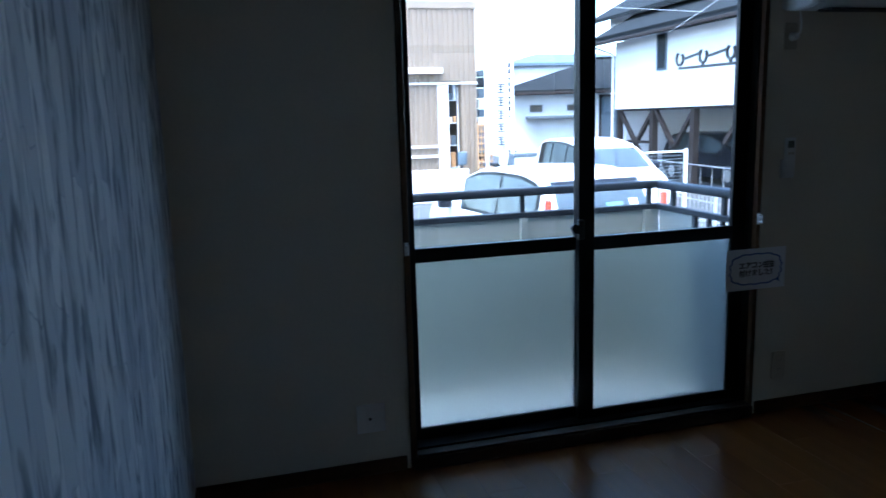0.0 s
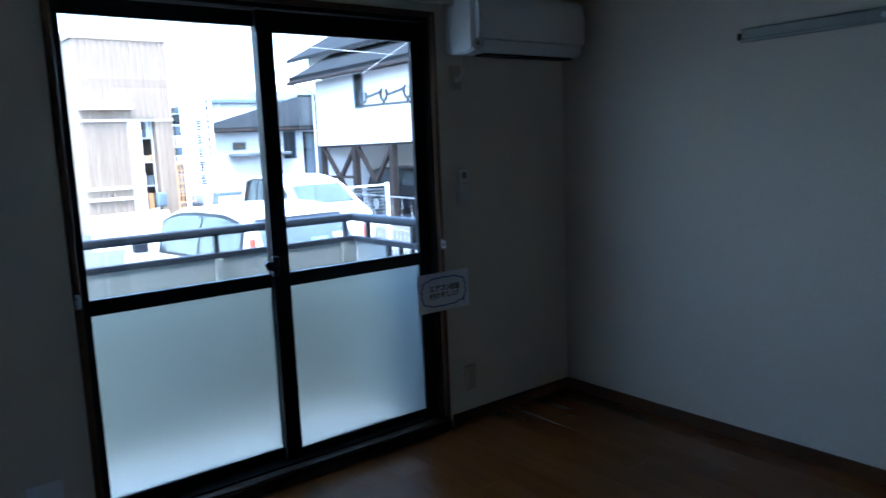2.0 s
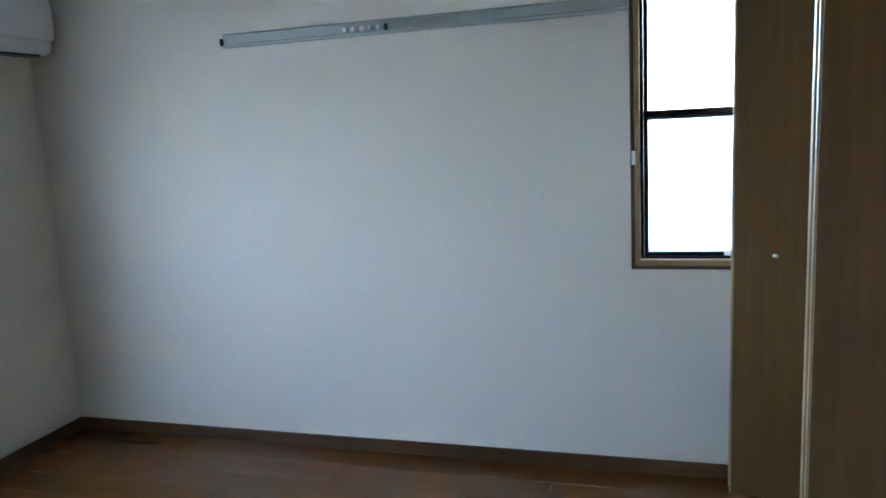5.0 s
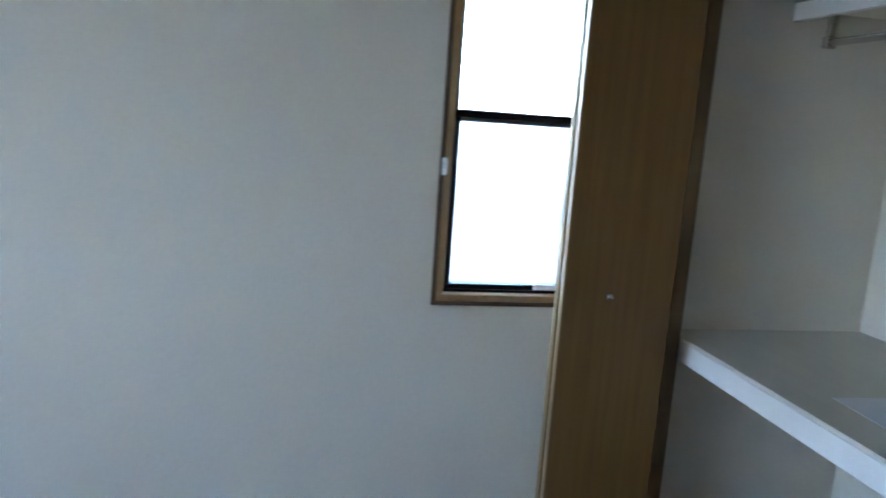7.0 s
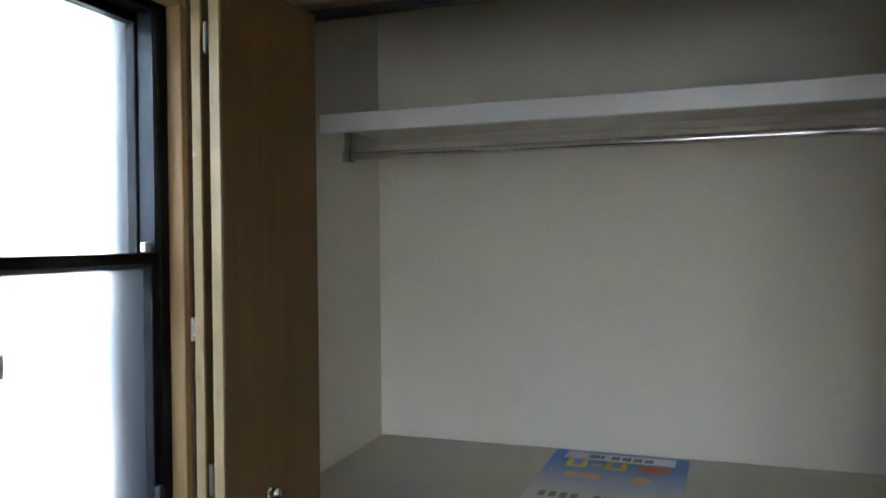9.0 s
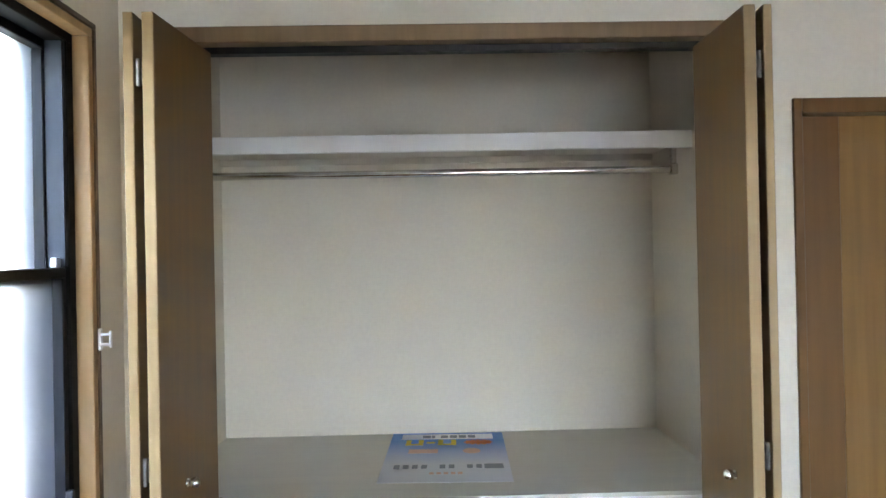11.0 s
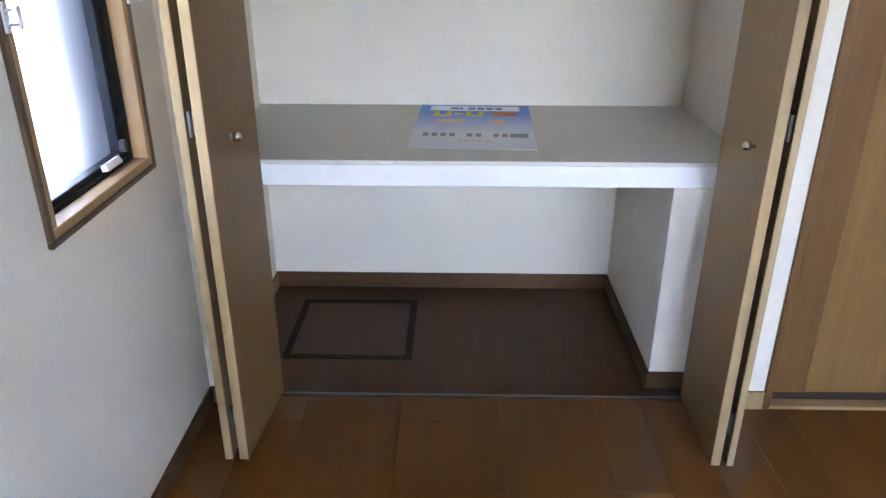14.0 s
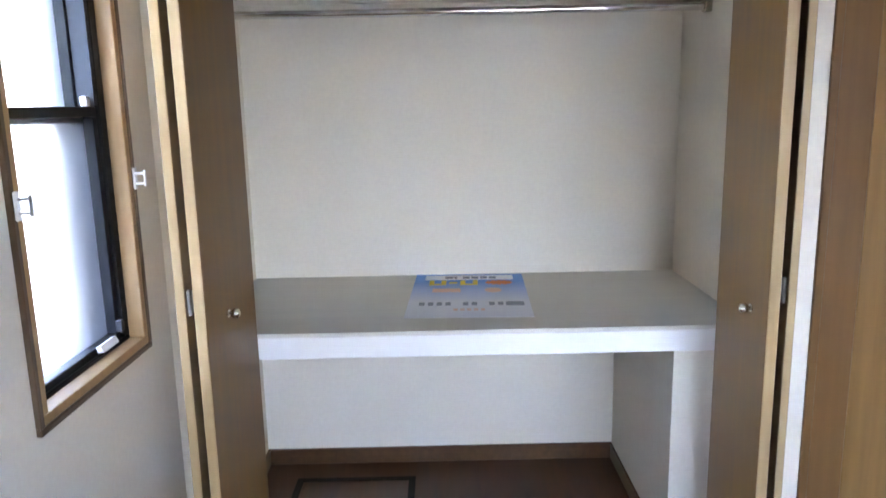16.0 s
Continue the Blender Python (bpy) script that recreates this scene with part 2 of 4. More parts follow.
INK_PEACH = material("peach ink", (0.75, 0.50, 0.38), 0.6)
INK_GREY = material("grey ink", (0.25, 0.27, 0.31), 0.6)
CONCRETE = material("pale weathered concrete", (0.44, 0.435, 0.41), 0.85, 0, 0.15, (1.3, 1.3, 1.3), 40, 0.3, 0.004)
ASPHALT = material("grey parking asphalt", (0.062, 0.065, 0.066), 0.9, 0, 0.16, (0.5, 0.5, 0.5), 60, 0.4, 0.004)
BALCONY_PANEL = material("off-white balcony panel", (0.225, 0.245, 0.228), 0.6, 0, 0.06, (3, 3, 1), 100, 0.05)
RAIL_DARK = material("dark bluish grey railing", (0.014, 0.018, 0.024), 0.5, 0.0, 0.08, spec=0.25)
TAN_CLAD = material("tan corrugated cladding", (0.205, 0.155, 0.108), 0.6, 0.0, 0.12, (9, 9, 0.6), 60, 0.1)
TAN_TRIM = material("white sheet flashing", (0.6, 0.6, 0.59), 0.5, 0, 0.05)
STUCCO = material("white stucco", (0.66, 0.67, 0.68), 0.85, 0, 0.05, (0.8, 0.8, 0.8), 50, 0.3, 0.004)
ROOF_TILE = material("dark grey roofing", (0.016, 0.0185, 0.0195), 0.9, 0, 0.2, (2, 2, 2), 30, 0.3, 0.006, spec=0.12)
SHUTTER = material("grey blue shutter", (0.075, 0.095, 0.11), 0.6, 0.0, 0.08, (0.5, 0.5, 20), 40, 0.1)
TIMBER = wood("brown weathered timber", (0.017, 0.0125, 0.011), 0.8, "z", 0.2)
CAR_WHITE = material("white car paint", (0.58, 0.58, 0.585), 0.18, 0, 0.015, (2, 2, 2), 100, 0.0)
CAR_DARK = material("dark blue black car paint", (0.008, 0.010, 0.015), 0.15, 0, 0.05, (2, 2, 2), 100, 0.0)
# Pale base colour paints the reflected sky into this glass.
SKY_GLASS = material("car glass with sky reflection painted in", (0.11, 0.14, 0.155), 0.03, 0, 0.2, (1.5, 1.5, 1.5), 100, 0.0, spec=1.0)
# Side windows made lighter in colour to imitate sky reflections.
SKY_SIDE_GLASS = material("side glass with sky sheen painted in", (0.095, 0.12, 0.13), 0.03, 0, 0.35, (1.5, 1.5, 4), 100, 0.0, spec=1.0)
BLUE_GREY = material("pale blue grey sheet roofing", (0.085, 0.115, 0.14), 0.6, 0.0, 0.1, (0.5, 0.5, 8), 40, 0.1)
CAR_GLASS = material("tinted car glass", (0.02, 0.026, 0.03), 0.06, 0, 0.25, (2, 2, 2), 100, 0.0, spec=0.45)
TYRE = material("black tyre rubber", (0.02, 0.02, 0.02), 0.8)
LAMP_RED = material("red tail lamp plastic", (0.40, 0.06, 0.03), 0.2)
LAMP_CLEAR = material("clear lamp plastic", (0.65, 0.67, 0.7), 0.1, 0.3)
FENCE = material("light grey fence paint", (0.36, 0.375, 0.38), 0.5, 0.2, 0.06)
LATTICE = wood("orange brown lattice wood", (0.45, 0.25, 0.11), 0.6, "z")
STICKER = material("pale green vinyl", (0.25, 0.46, 0.38), 0.5)

# ---- room shell ----
X0, X1, Y0, Y1, H = -3.385, 0.0, -3.42, 0.0, 2.40      # room inside
CB, CL, CR = -4.255, -0.028, -1.65                       # closet back, left and right faces
T = 0.15
WX0, WX1, WZ0, WZ1 = -2.525, -0.892, 0.045, 2.022       # balcony window opening
SY0, SY1, SZ0, SZ1 = -3.237, -2.761, 0.867, 1.995       # small window opening
KX0, KX1, KZ = -1.600, -0.118, 2.022                    # closet opening
DX0, DX1, DZ = -2.600, -1.788, 1.814                    # sliding door opening

bm = bmesh.new()
box(bm, X0 - T, WX0, 0, T, -0.3, H)
box(bm, WX1, X1 + T, 0, T, -0.3, H)
box(bm, WX0, WX1, 0, T, WZ1, H)
box(bm, WX0, WX1, 0, T, -0.3, WZ0)
structure("wall_north", bm, WALLPAPER, "white woven wallpaper wall with the balcony window", "wall")
bm = bmesh.new()
box(bm, 0, T, CB - T, SY0, -0.3, H)
box(bm, 0, T, SY1, 0, -0.3, H)
box(bm, 0, T, SY0, SY1, SZ1, H)
box(bm, 0, T, SY0, SY1, -0.3, SZ0)
structure("wall_east", bm, WALLPAPER, "long plain white wallpaper wall with a small window", "wall")
structure("wall_west", one_box(X0 - T, X0, CB - T, 0, -0.3, H), ACCENT, "accent wall papered with whitewashed weathered boards", "wall")
bm = bmesh.new()
box(bm, KX1, 0, Y0 - 0.1, Y0, 0, H)
box(bm, DX1, KX0, Y0 - 0.1, Y0, 0, H)
box(bm, X0, DX0, Y0 - 0.1, Y0, 0, H)
box(bm, KX0, KX1, Y0 - 0.1, Y0, KZ, H)
box(bm, DX0, DX1, Y0 - 0.1, Y0, DZ, H)
structure("wall_south", bm, WALLPAPER, "white wallpaper wall with closet opening and sliding door", "wall")
bm = bmesh.new()
box(bm, X0, 0, CB - T, CB, -0.3, H)
box(bm, CL, 0, CB, Y0 - 0.1, 0, H)
box(bm, CR - 0.1, CR, CB, Y0 - 0.1, 0, H)
structure("closet_wall", bm, WALLPAPER, "white wallpaper lining inside the closet", "wall")
structure("ceiling", one_box(X0 - T, T, CB - T, T, H, H + 0.2), CEILING, "plain beige papered ceiling", "ceiling")
floor = structure("floor", one_box(X0, 0, CB, 0, -0.3, -0.012), SUBFLOOR, "waxed brown wooden board floor", "floor")

# baseboards
bm = bmesh.new()
B, BH = 0.010, 0.060
box(bm, X0, WX0 - 0.03, -B, 0, 0, BH, 0.002)
box(bm, WX1 + 0.03, 0, -B, 0, 0, BH, 0.002)
box(bm, -B, 0, Y0, -B, 0, BH, 0.002)
box(bm, X0, X0 + B, Y0, -B, 0, BH, 0.002)
box(bm, KX1 + 0.02, -B, Y0, Y0 + B, 0, BH, 0.002)
structure("baseboard", bm, BASEBOARD, "narrow dark brown wooden baseboard", "baseboard")
# This stretch is lit: the brightness is put in with a lighter wood.
bm = bmesh.new()
box(bm, DX1 + 0.02, KX0 - 0.02, Y0, Y0 + B, 0, 0.066, 0.002)
box(bm, X0 + B, DX0 - 0.02, Y0, Y0 + B, 0, 0.066, 0.002)
structure("baseboard_south", bm, TRIM, "wooden baseboard beside the door, colour lightened as if lit", "baseboard")
bm = bmesh.new()
box(bm, -1.43, CL, CB, CB + B, 0, 0.066, 0.002)
box(bm, CL - B, CL, CB + B, Y0 - 0.1, 0, 0.066, 0.002)
structure("baseboard_closet", bm, BASEBOARD, "brown wooden baseboard inside the closet", "baseboard")

# ---- balcony window ----
win = placed("window_1", (-1.71, 0.05, WZ0), "two-panel sliding balcony window with black aluminium sashes, closed", "window", "", "structure")
part("window_frame", ring(bmesh.new(), (WX0, WX1, WZ0, WZ1), (WX0 + 0.022, WX1 - 0.022, 0.075, WZ1 - 0.03), 0.015, 0.135, "y"), SASH, win)
for nm, gx0, gx1, gz0, gz1, gy in (("left", -2.468, -1.750, 0.124, 1.928, 0.095), ("right", -1.678, -0.985, 0.113, 1.903, 0.062)):
    sx0, sx1 = (WX0 + 0.022, -1.675) if nm == "left" else (-1.752, WX1 - 0.022)
    bm = bmesh.new()
    ring(bm, (sx0, sx1, 0.077, WZ1 - 0.032), (gx0, gx1, gz0, gz1), gy - 0.014, gy + 0.014, "y")
    box(bm, gx0, gx1, gy - 0.014, gy + 0.014, 0.846, 0.905, 0.002)
    sash = part("sash", bm, SASH, win, "black aluminium sliding sash")
    up = part("pane", one_box(gx0 - 0.004, gx1 + 0.004, gy - 0.0025, gy + 0.0025, 0.90, gz1 + 0.004), CLEAR, sash, "clear glass pane")
    part("pane", one_box(gx0 - 0.004, gx1 + 0.004, gy - 0.0025, gy + 0.0025, gz0 - 0.004, 0.85), FROSTED_LOW, sash, "frosted glass pane")
    up.visible_shadow = False
bm = bmesh.new()
box(bm, -1.765, -1.735, 0.025, 0.047, 0.90, 0.985, 0.004)
prism(bm, [(-1.79, 0.93), (-1.762, 0.925), (-1.755, 0.955), (-1.785, 0.972), (-1.80, 0.955)], 0.022, 0.034, "y")
part("crescent_lock", bm, BLACK_PLASTIC, win)
bm = bmesh.new()
ring(bm, (WX0 - 0.012, WX1 + 0.012, 0.0, WZ1 + 0.012), (WX0 + 0.012, WX1 - 0.012, 0.03, WZ1 - 0.012), -0.012, 0.016, "y")
part("casing", bm, BASEBOARD, win, "brown wooden casing")
part("window_sill", one_box(WX0, WX1, -0.036, -0.0125, 0.0, 0.052, 0.003), SLIDER_DARK, win, "dark wooden threshold")
part("threshold_strip", one_box(WX0 + 0.012, WX1 - 0.012, -0.034, 0.03, 0.0525, 0.066, 0.003), SLIDER_DARK, win, "dark threshold strip")


def holdback(x, y, z, facing):
    """White plastic curtain holdback: a small plate with a two-pronged hook."""
    t = placed("curtain_holdback", (x, y, z), "small white plastic curtain holdback hook on the casing", "hook", "curtain holdbacks")
    bm = bmesh.new()
    bk = bmesh.new()
    if facing == "y":
        box(bm, x - 0.008, x + 0.008, y - 0.006, y, z - 0.026, z + 0.026, 0.002)
        for dz in (-0.012, 0.012):
            box(bk, x - 0.005, x + 0.005, y - 0.026, y - 0.005, z + dz - 0.003, z + dz + 0.003, 0.001)
        box(bk, x - 0.005, x + 0.005, y - 0.03, y - 0.025, z - 0.02, z + 0.02, 0.002)
    else:
        box(bm, x - 0.006, x, y - 0.008, y + 0.008, z - 0.026, z + 0.026, 0.002)
        for dz in (-0.012, 0.012):
            box(bk, x - 0.026, x - 0.005, y - 0.005, y + 0.005, z + dz - 0.003, z + dz + 0.003, 0.001)
        box(bk, x - 0.03, x - 0.025, y - 0.005, y + 0.005, z - 0.02, z + 0.02, 0.002)
    part("plate", bm, WHITE_PLASTIC, t)
    part("hook", bk, WHITE_PLASTIC, t)


holdback(-2.527, -0.012, 0.925, "y")
holdback(-0.893, -0.012, 0.94, "y")
holdback(-0.012, -2.748, 1.27, "x")
holdback(-0.012, -3.250, 1.27, "x")

# curtain rail over the balcony window
cr = placed("curtain_rail", (-1.7, 0, 2.07), "beige double curtain rail fixed above the balcony window", "curtain rail")
part("rail", one_box(-2.62, -0.83, -0.075, -0.05, 2.066, 2.092, 0.003), CREAM_PLASTIC, cr)
part("rail", one_box(-2.62, -0.83, -0.035, -0.015, 2.07, 2.09, 0.003), CREAM_PLASTIC, cr)
for x in (-2.5, -1.7, -0.9):
    part("bracket", one_box(x - 0.012, x + 0.012, -0.08, 0, 2.0925, 2.102, 0.002), CREAM_PLASTIC, cr)
for x in (-2.632, -0.83):
    part("end_cap", one_box(x, x + 0.012, -0.08, -0.01, 2.062, 2.096, 0.003), CREAM_PLASTIC, cr)

# ---- small double-hung window ----
win = placed("window_2", (0.07, -3.0, SZ0), "small double-hung frosted window with black sashes and wood casing", "window", "", "structure")
bm = bmesh.new()
ring(bm, (-3.262, -2.736, 0.842, 2.020), (SY0 - 0.011, SY1 + 0.011, SZ0 - 0.011, SZ1 + 0.011), -0.012, 0.0005, "x")
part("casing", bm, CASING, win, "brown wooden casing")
bm = bmesh.new()
ring(bm, (SY0 - 0.0105, SY1 + 0.0105, SZ0 - 0.0105, SZ1 + 0.0105), (SY0 + 0.010, SY1 - 0.010, SZ0 + 0.010, SZ1 - 0.010), -0.009, 0.030, "x")
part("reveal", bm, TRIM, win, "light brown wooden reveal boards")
part("window_frame", ring(bmesh.new(), (SY0, SY1, SZ0, SZ1), (SY0 + 0.036, SY1 - 0.022, SZ0 + 0.018, SZ1 - 0.03), 0.0305, 0.185, "x"), SASH, win)
for nm, gx, z0, z1 in (("lower", 0.056, SZ0 + 0.012, 1.442), ("upper", 0.094, 1.406, SZ1 - 0.028)):
    bm = bmesh.new()
    ring(bm, (SY0 + 0.037, SY1 - 0.023, z0, z1), (-3.182, -2.800, z0 + 0.022, z1 - 0.024), gx - 0.018, gx + 0.018, "x")
    sash = part("sash", bm, SASH, win)
    pane = part("pane", one_box(gx + 0.0065, gx + 0.0115, -3.186, -2.796, z0 + 0.018, z1 - 0.020), FROSTED_DIM if nm == "lower" else FROSTED, sash, "frosted glass pane")
    pane.visible_shadow = False
for y in (-3.2005, -3.192):
    part("track", one_box(0.034, 0.074, y, y + 0.004, 1.445, SZ1 - 0.032), RAIL_DARK, win, "dark metal sash track")
bm = bmesh.new()
prism(bm, [(0.022, 0.890), (0.040, 0.888), (0.040, 0.902), (0.030, 0.905)], -3.155, -3.075, "y")
part("sash_lift", bm, WHITE_PLASTIC, win, "white plastic sash lift")
part("sash_stop", one_box(0.022, 0.04, -3.195, -3.180, 0.905, 0.935, 0.003), BLACK_PLASTIC, win)
part("sash_latch", one_box(0.044, 0.060, -3.19, -3.17, 1.4425, 1.465, 0.003), ALU, win)

# ---- sign taped beside the window ----
def cloud(bm, cx, cz, a, b, y, w, n=14, depth=0.0006):
    """A scalloped oval outline of width w in the x-z plane."""
    k = 140
    rows = []
    for i in range(k):
        t = 2 * math.pi * i / k
        s = 1 + 0.06 * abs(math.sin(n * t / 2))
        sq = (abs(math.cos(t)) ** 3.2 + abs(math.sin(t)) ** 3.2) ** (-1 / 3.2)
        dx, dz = math.cos(t) * sq * s, math.sin(t) * sq * s
        rows.append([bm.verts.new((cx + dx * (a + o), y + d, cz + dz * (b + o))) for o in (0, w) for d in (0, -depth)])
    for i in range(k):
        p, q = rows[i], rows[(i + 1) % k]
        for u, v in ((0, 1), (1, 3), (3, 2), (2, 0)):
            bm.faces.new((p[u], p[v], q[v], q[u]))
    return bm


sg = placed("paper_sign", (-0.905, -0.028, 0.71), "white paper sign with blue cloud outline and Japanese text, taped up", "sign")
SGX0, SGX1, SGZ0, SGZ1, SGY = -1.066, -0.748, 0.617, 0.807, -0.028
part("sheet", one_box(SGX0, SGX1, SGY, SGY + 0.0008, SGZ0, SGZ1), PAPER, sg)
part("cloud_outline", cloud(bmesh.new(), -0.907, 0.712, 0.128, 0.064, SGY - 0.0003, 0.006), INK_BLUE, sg, "blue cloud outline")
bm = bmesh.new()
prism(bm, [(-0.80, 0.655), (-0.785, 0.662), (-0.772, 0.642)], SGY - 0.0009, SGY - 0.0003, "y")
part("speech_tail", bm, INK_BLUE, sg)
UP = Matrix.Rotation(radians(90), 4, "X")
words("エアコン", 0.033, INK, Matrix.Translation((-0.931, SGY - 0.0008, 0.729)) @ UP, sg)
bm = bmesh.new()
for x in (-0.866, -0.836):
    for dz in (-0.010, 0, 0.010):
        box(bm, x, x + 0.026, SGY - 0.0012, SGY - 0.0004, 0.729 + dz - 0.0035, 0.729 + dz + 0.0035)
part("text_bars", bm, INK, sg)
words("付けました！", 0.033, INK, Matrix.Translation((-0.897, SGY - 0.0008, 0.693)) @ UP, sg)

# ---- wall fittings ----
def wall_plate(x, z, w, h, label, kind):
    mat = WHITE_PLASTIC if kind == "jack" else CREAM_PLASTIC
    t = placed("wall_outlet", (x, 0, z), label, "outlet")
    part("plate", one_box(x - w / 2, x + w / 2, -0.008, 0, z - h / 2, z + h / 2, 0.003, 2), mat, t)
    if kind == "jack":
        part("insert", one_box(x - 0.02, x + 0.02, -0.011, -0.0082, z - 0.035, z + 0.035, 0.002), mat, t)
        part("socket", rod(bmesh.new(), (x - 0.005, -0.0112, z), (x - 0.005, -0.0135, z), 0.006), BLACK_PLASTIC, t, "dark round jack")
    else:
        part("insert", one_box(x - 0.02, x + 0.02, -0.011, -0.0082, z - 0.045, z + 0.045, 0.002), mat, t)
        for dz in (-0.022, 0.022):
            for dx in (-0.006, 0.006):
                part("slot", one_box(x + dx - 0.0012, x + dx + 0.0012, -0.0116, -0.0112, z + dz - 0.005, z + dz + 0.005), BLACK_PLASTIC, t)


wall_plate(-2.697, 0.243, 0.116, 0.120, "square white jack plate low on the wall by the window", "jack")
wall_plate(-0.737, 0.230, 0.070, 0.130, "cream power outlet plate low on the wall", "power")

t = placed("air_conditioner_outlet", (-0.765, 0, 1.736), "cream power outlet under the air conditioner with a white plug", "outlet")
part("plate", one_box(-0.80, -0.73, -0.008, 0, 1.678, 1.794, 0.003, 2), CREAM_PLASTIC, t)
part("plug", rod(bmesh.new(), (-0.757, -0.0082, 1.735), (-0.757, -0.036, 1.735), 0.02, 16, 0.014), WHITE_PLASTIC, t, "white plug")
bm = bmesh.new()
pts = [(-0.757, -0.034, 1.735), (-0.752, -0.05, 1.75), (-0.745, -0.045, 1.79), (-0.742, -0.03, 1.838)]
for a, b in zip(pts, pts[1:]):
    rod(bm, a, b, 0.004, 8)
part("cord", bm, WHITE_PLASTIC, t)

t = placed("remote_control", (-0.748, 0, 1.117), "white air conditioner remote in its wall holder", "remote control")
part("holder", one_box(-0.782, -0.714, -0.014, 0, 1.117, 1.20, 0.004, 2), WHITE_PLASTIC, t)
part("body", one_box(-0.776, -0.720, -0.026, -0.0145, 1.125, 1.297, 0.005, 2), WHITE_PLASTIC, t)
part("display", one_box(-0.764, -0.732, -0.0275, -0.0262, 1.252, 1.283), SCREEN_GREY, t, "grey display")
for i in range(2):
    part("button", one_box(-0.762 + i * 0.018, -0.750 + i * 0.018, -0.028, -0.0262, 1.222, 1.232, 0.001), CREAM_PLASTIC, t)

# ---- air conditioner ----
ac = placed("air_conditioner", (-0.43, 0, 1.83), "white wall-mounted air conditioner with closed flap, above the outlet", "air conditioner")
AX0, AX1 = -0.815, -0.058
back = [(0, 1.845), (-0.06, 1.836), (-0.165, 1.836), (-0.196, 1.852), (-0.200, 2.085), (-0.185, 2.112), (0, 2.116)]
bm = prism(bmesh.new(), back, AX0 + 0.012, AX1 - 0.012, "x")
bmesh.ops.bevel(bm, geom=list(bm.edges), offset=0.006, segments=2, affect="EDGES")
part("body", bm, WHITE_PLASTIC, ac, smooth=True)
front = [(-0.2005, 1.892), (-0.219, 1.896), (-0.228, 1.93), (-0.226, 2.03), (-0.214, 2.092), (-0.19, 2.112), (-0.1865, 2.110), (-0.2005, 2.082)]
bm = prism(bmesh.new(), front, AX0 + 0.020, AX1 - 0.014, "x")
bmesh.ops.bevel(bm, geom=list(bm.edges), offset=0.002, segments=2, affect="EDGES")
part("front_panel", bm, WHITE_PLASTIC, ac, smooth=True)
flap = [(-0.2005, 1.888), (-0.214, 1.888), (-0.206, 1.862), (-0.178, 1.838), (-0.172, 1.842), (-0.1965, 1.86)]
bm = prism(bmesh.new(), flap, AX0 + 0.055, AX1 - 0.05, "x")
part("flap", bm, WHITE_PLASTIC, ac, smooth=True)
part("outlet_slot", one_box(AX0 + 0.10, AX1 - 0.06, -0.176, -0.10, 1.8275, 1.8355), BLACK_PLASTIC, ac, "dark air outlet slot")
for a, b in ((AX0, AX0 + 0.0118), (AX1 - 0.0118, AX1)):
    sd = [(0, 1.85), (-0.06, 1.84), (-0.16, 1.84), (-0.19, 1.856), (-0.194, 2.08), (-0.18, 2.106), (0, 2.110)]
    bm = prism(bmesh.new(), sd, a, b, "x")
    bmesh.ops.bevel(bm, geom=list(bm.edges), offset=0.004, segments=2, affect="EDGES")
    part("side_cover", bm, WHITE_PLASTIC, ac, smooth=True)
part("indicator", one_box(AX0 + 0.020, AX0 + 0.040, -0.2035, -0.2002, 1.866, 1.884, 0.001), CHROME, ac, "silver indicator window")
part("pipe_cover", one_box(-0.0575, -0.0005, -0.09, -0.012, 1.90, 1.97, 0.008, 2), WHITE_PLASTIC, ac)

# ---- picture rail ----
pr = placed("picture_rail", (-0.01, -1.88, 1.80), "grey aluminium hanging rail on the wall with white hooks", "hanging rail")
RY0, RY1 = -2.732, -1.048
prof = [(0, 1.803), (-0.025, 1.803), (-0.026, 1.806), (-0.026, 1.814), (-0.013, 1.818), (-0.013, 1.854), (-0.017, 1.857), (-0.016, 1.861), (0, 1.861)]
bm = prism(bmesh.new(), prof, RY0, RY1, "y")
part("rail_body", bm, RAIL_GREY, pr)
for y in (-1.048, -1.800):
    part("end_cap", one_box(-0.027, 0, y, y + 0.012, 1.812, 1.842, 0.003), BLACK_PLASTIC, pr, "black end stop")
for i in range(5):
    y = -1.622 - i * 0.036
    bm = bmesh.new()
    box(bm, -0.024, -0.0132, y - 0.011, y + 0.011, 1.821, 1.841, 0.003)
    rod(bm, (-0.024, y, 1.829), (-0.036, y, 1.829), 0.011, 14, 0.009)
    part("hook", bm, WHITE_PLASTIC, pr, "white plastic hook")

# ---- closet ----
bm = bmesh.new()
box(bm, KX0 - 0.022, KX1 + 0.022, Y0 - 0.104, Y0 + 0.008, KZ - 0.005, 2.060, 0.003)
box(bm, KX0 - 0.022, KX0 + 0.004, Y0 - 0.104, Y0 + 0.008, 0, KZ - 0.0055, 0.003)
box(bm, KX1 - 0.004, KX1 + 0.022, Y0 - 0.104, Y0 + 0.008, 0, KZ - 0.0055, 0.003)
structure("closet_trim", bm, FRAME, "light brown wooden trim round the closet opening", "trim")
tk = placed("door_track", (-0.86, -3.466, 0), "dark metal folding-door track across the closet threshold", "door track", "", "structure")
part("floor_track", one_box(KX0 + 0.005, KX1 - 0.005, -3.480, -3.454, -0.01, 0.003, 0.001), SLIDER_DARK, tk)
part("guide_rail", one_box(KX0 + 0.005, KX1 - 0.005, -3.4715, -3.4625, 0.0032, 0.005, 0.0005), HINGE, tk, "grey metal guide rail")
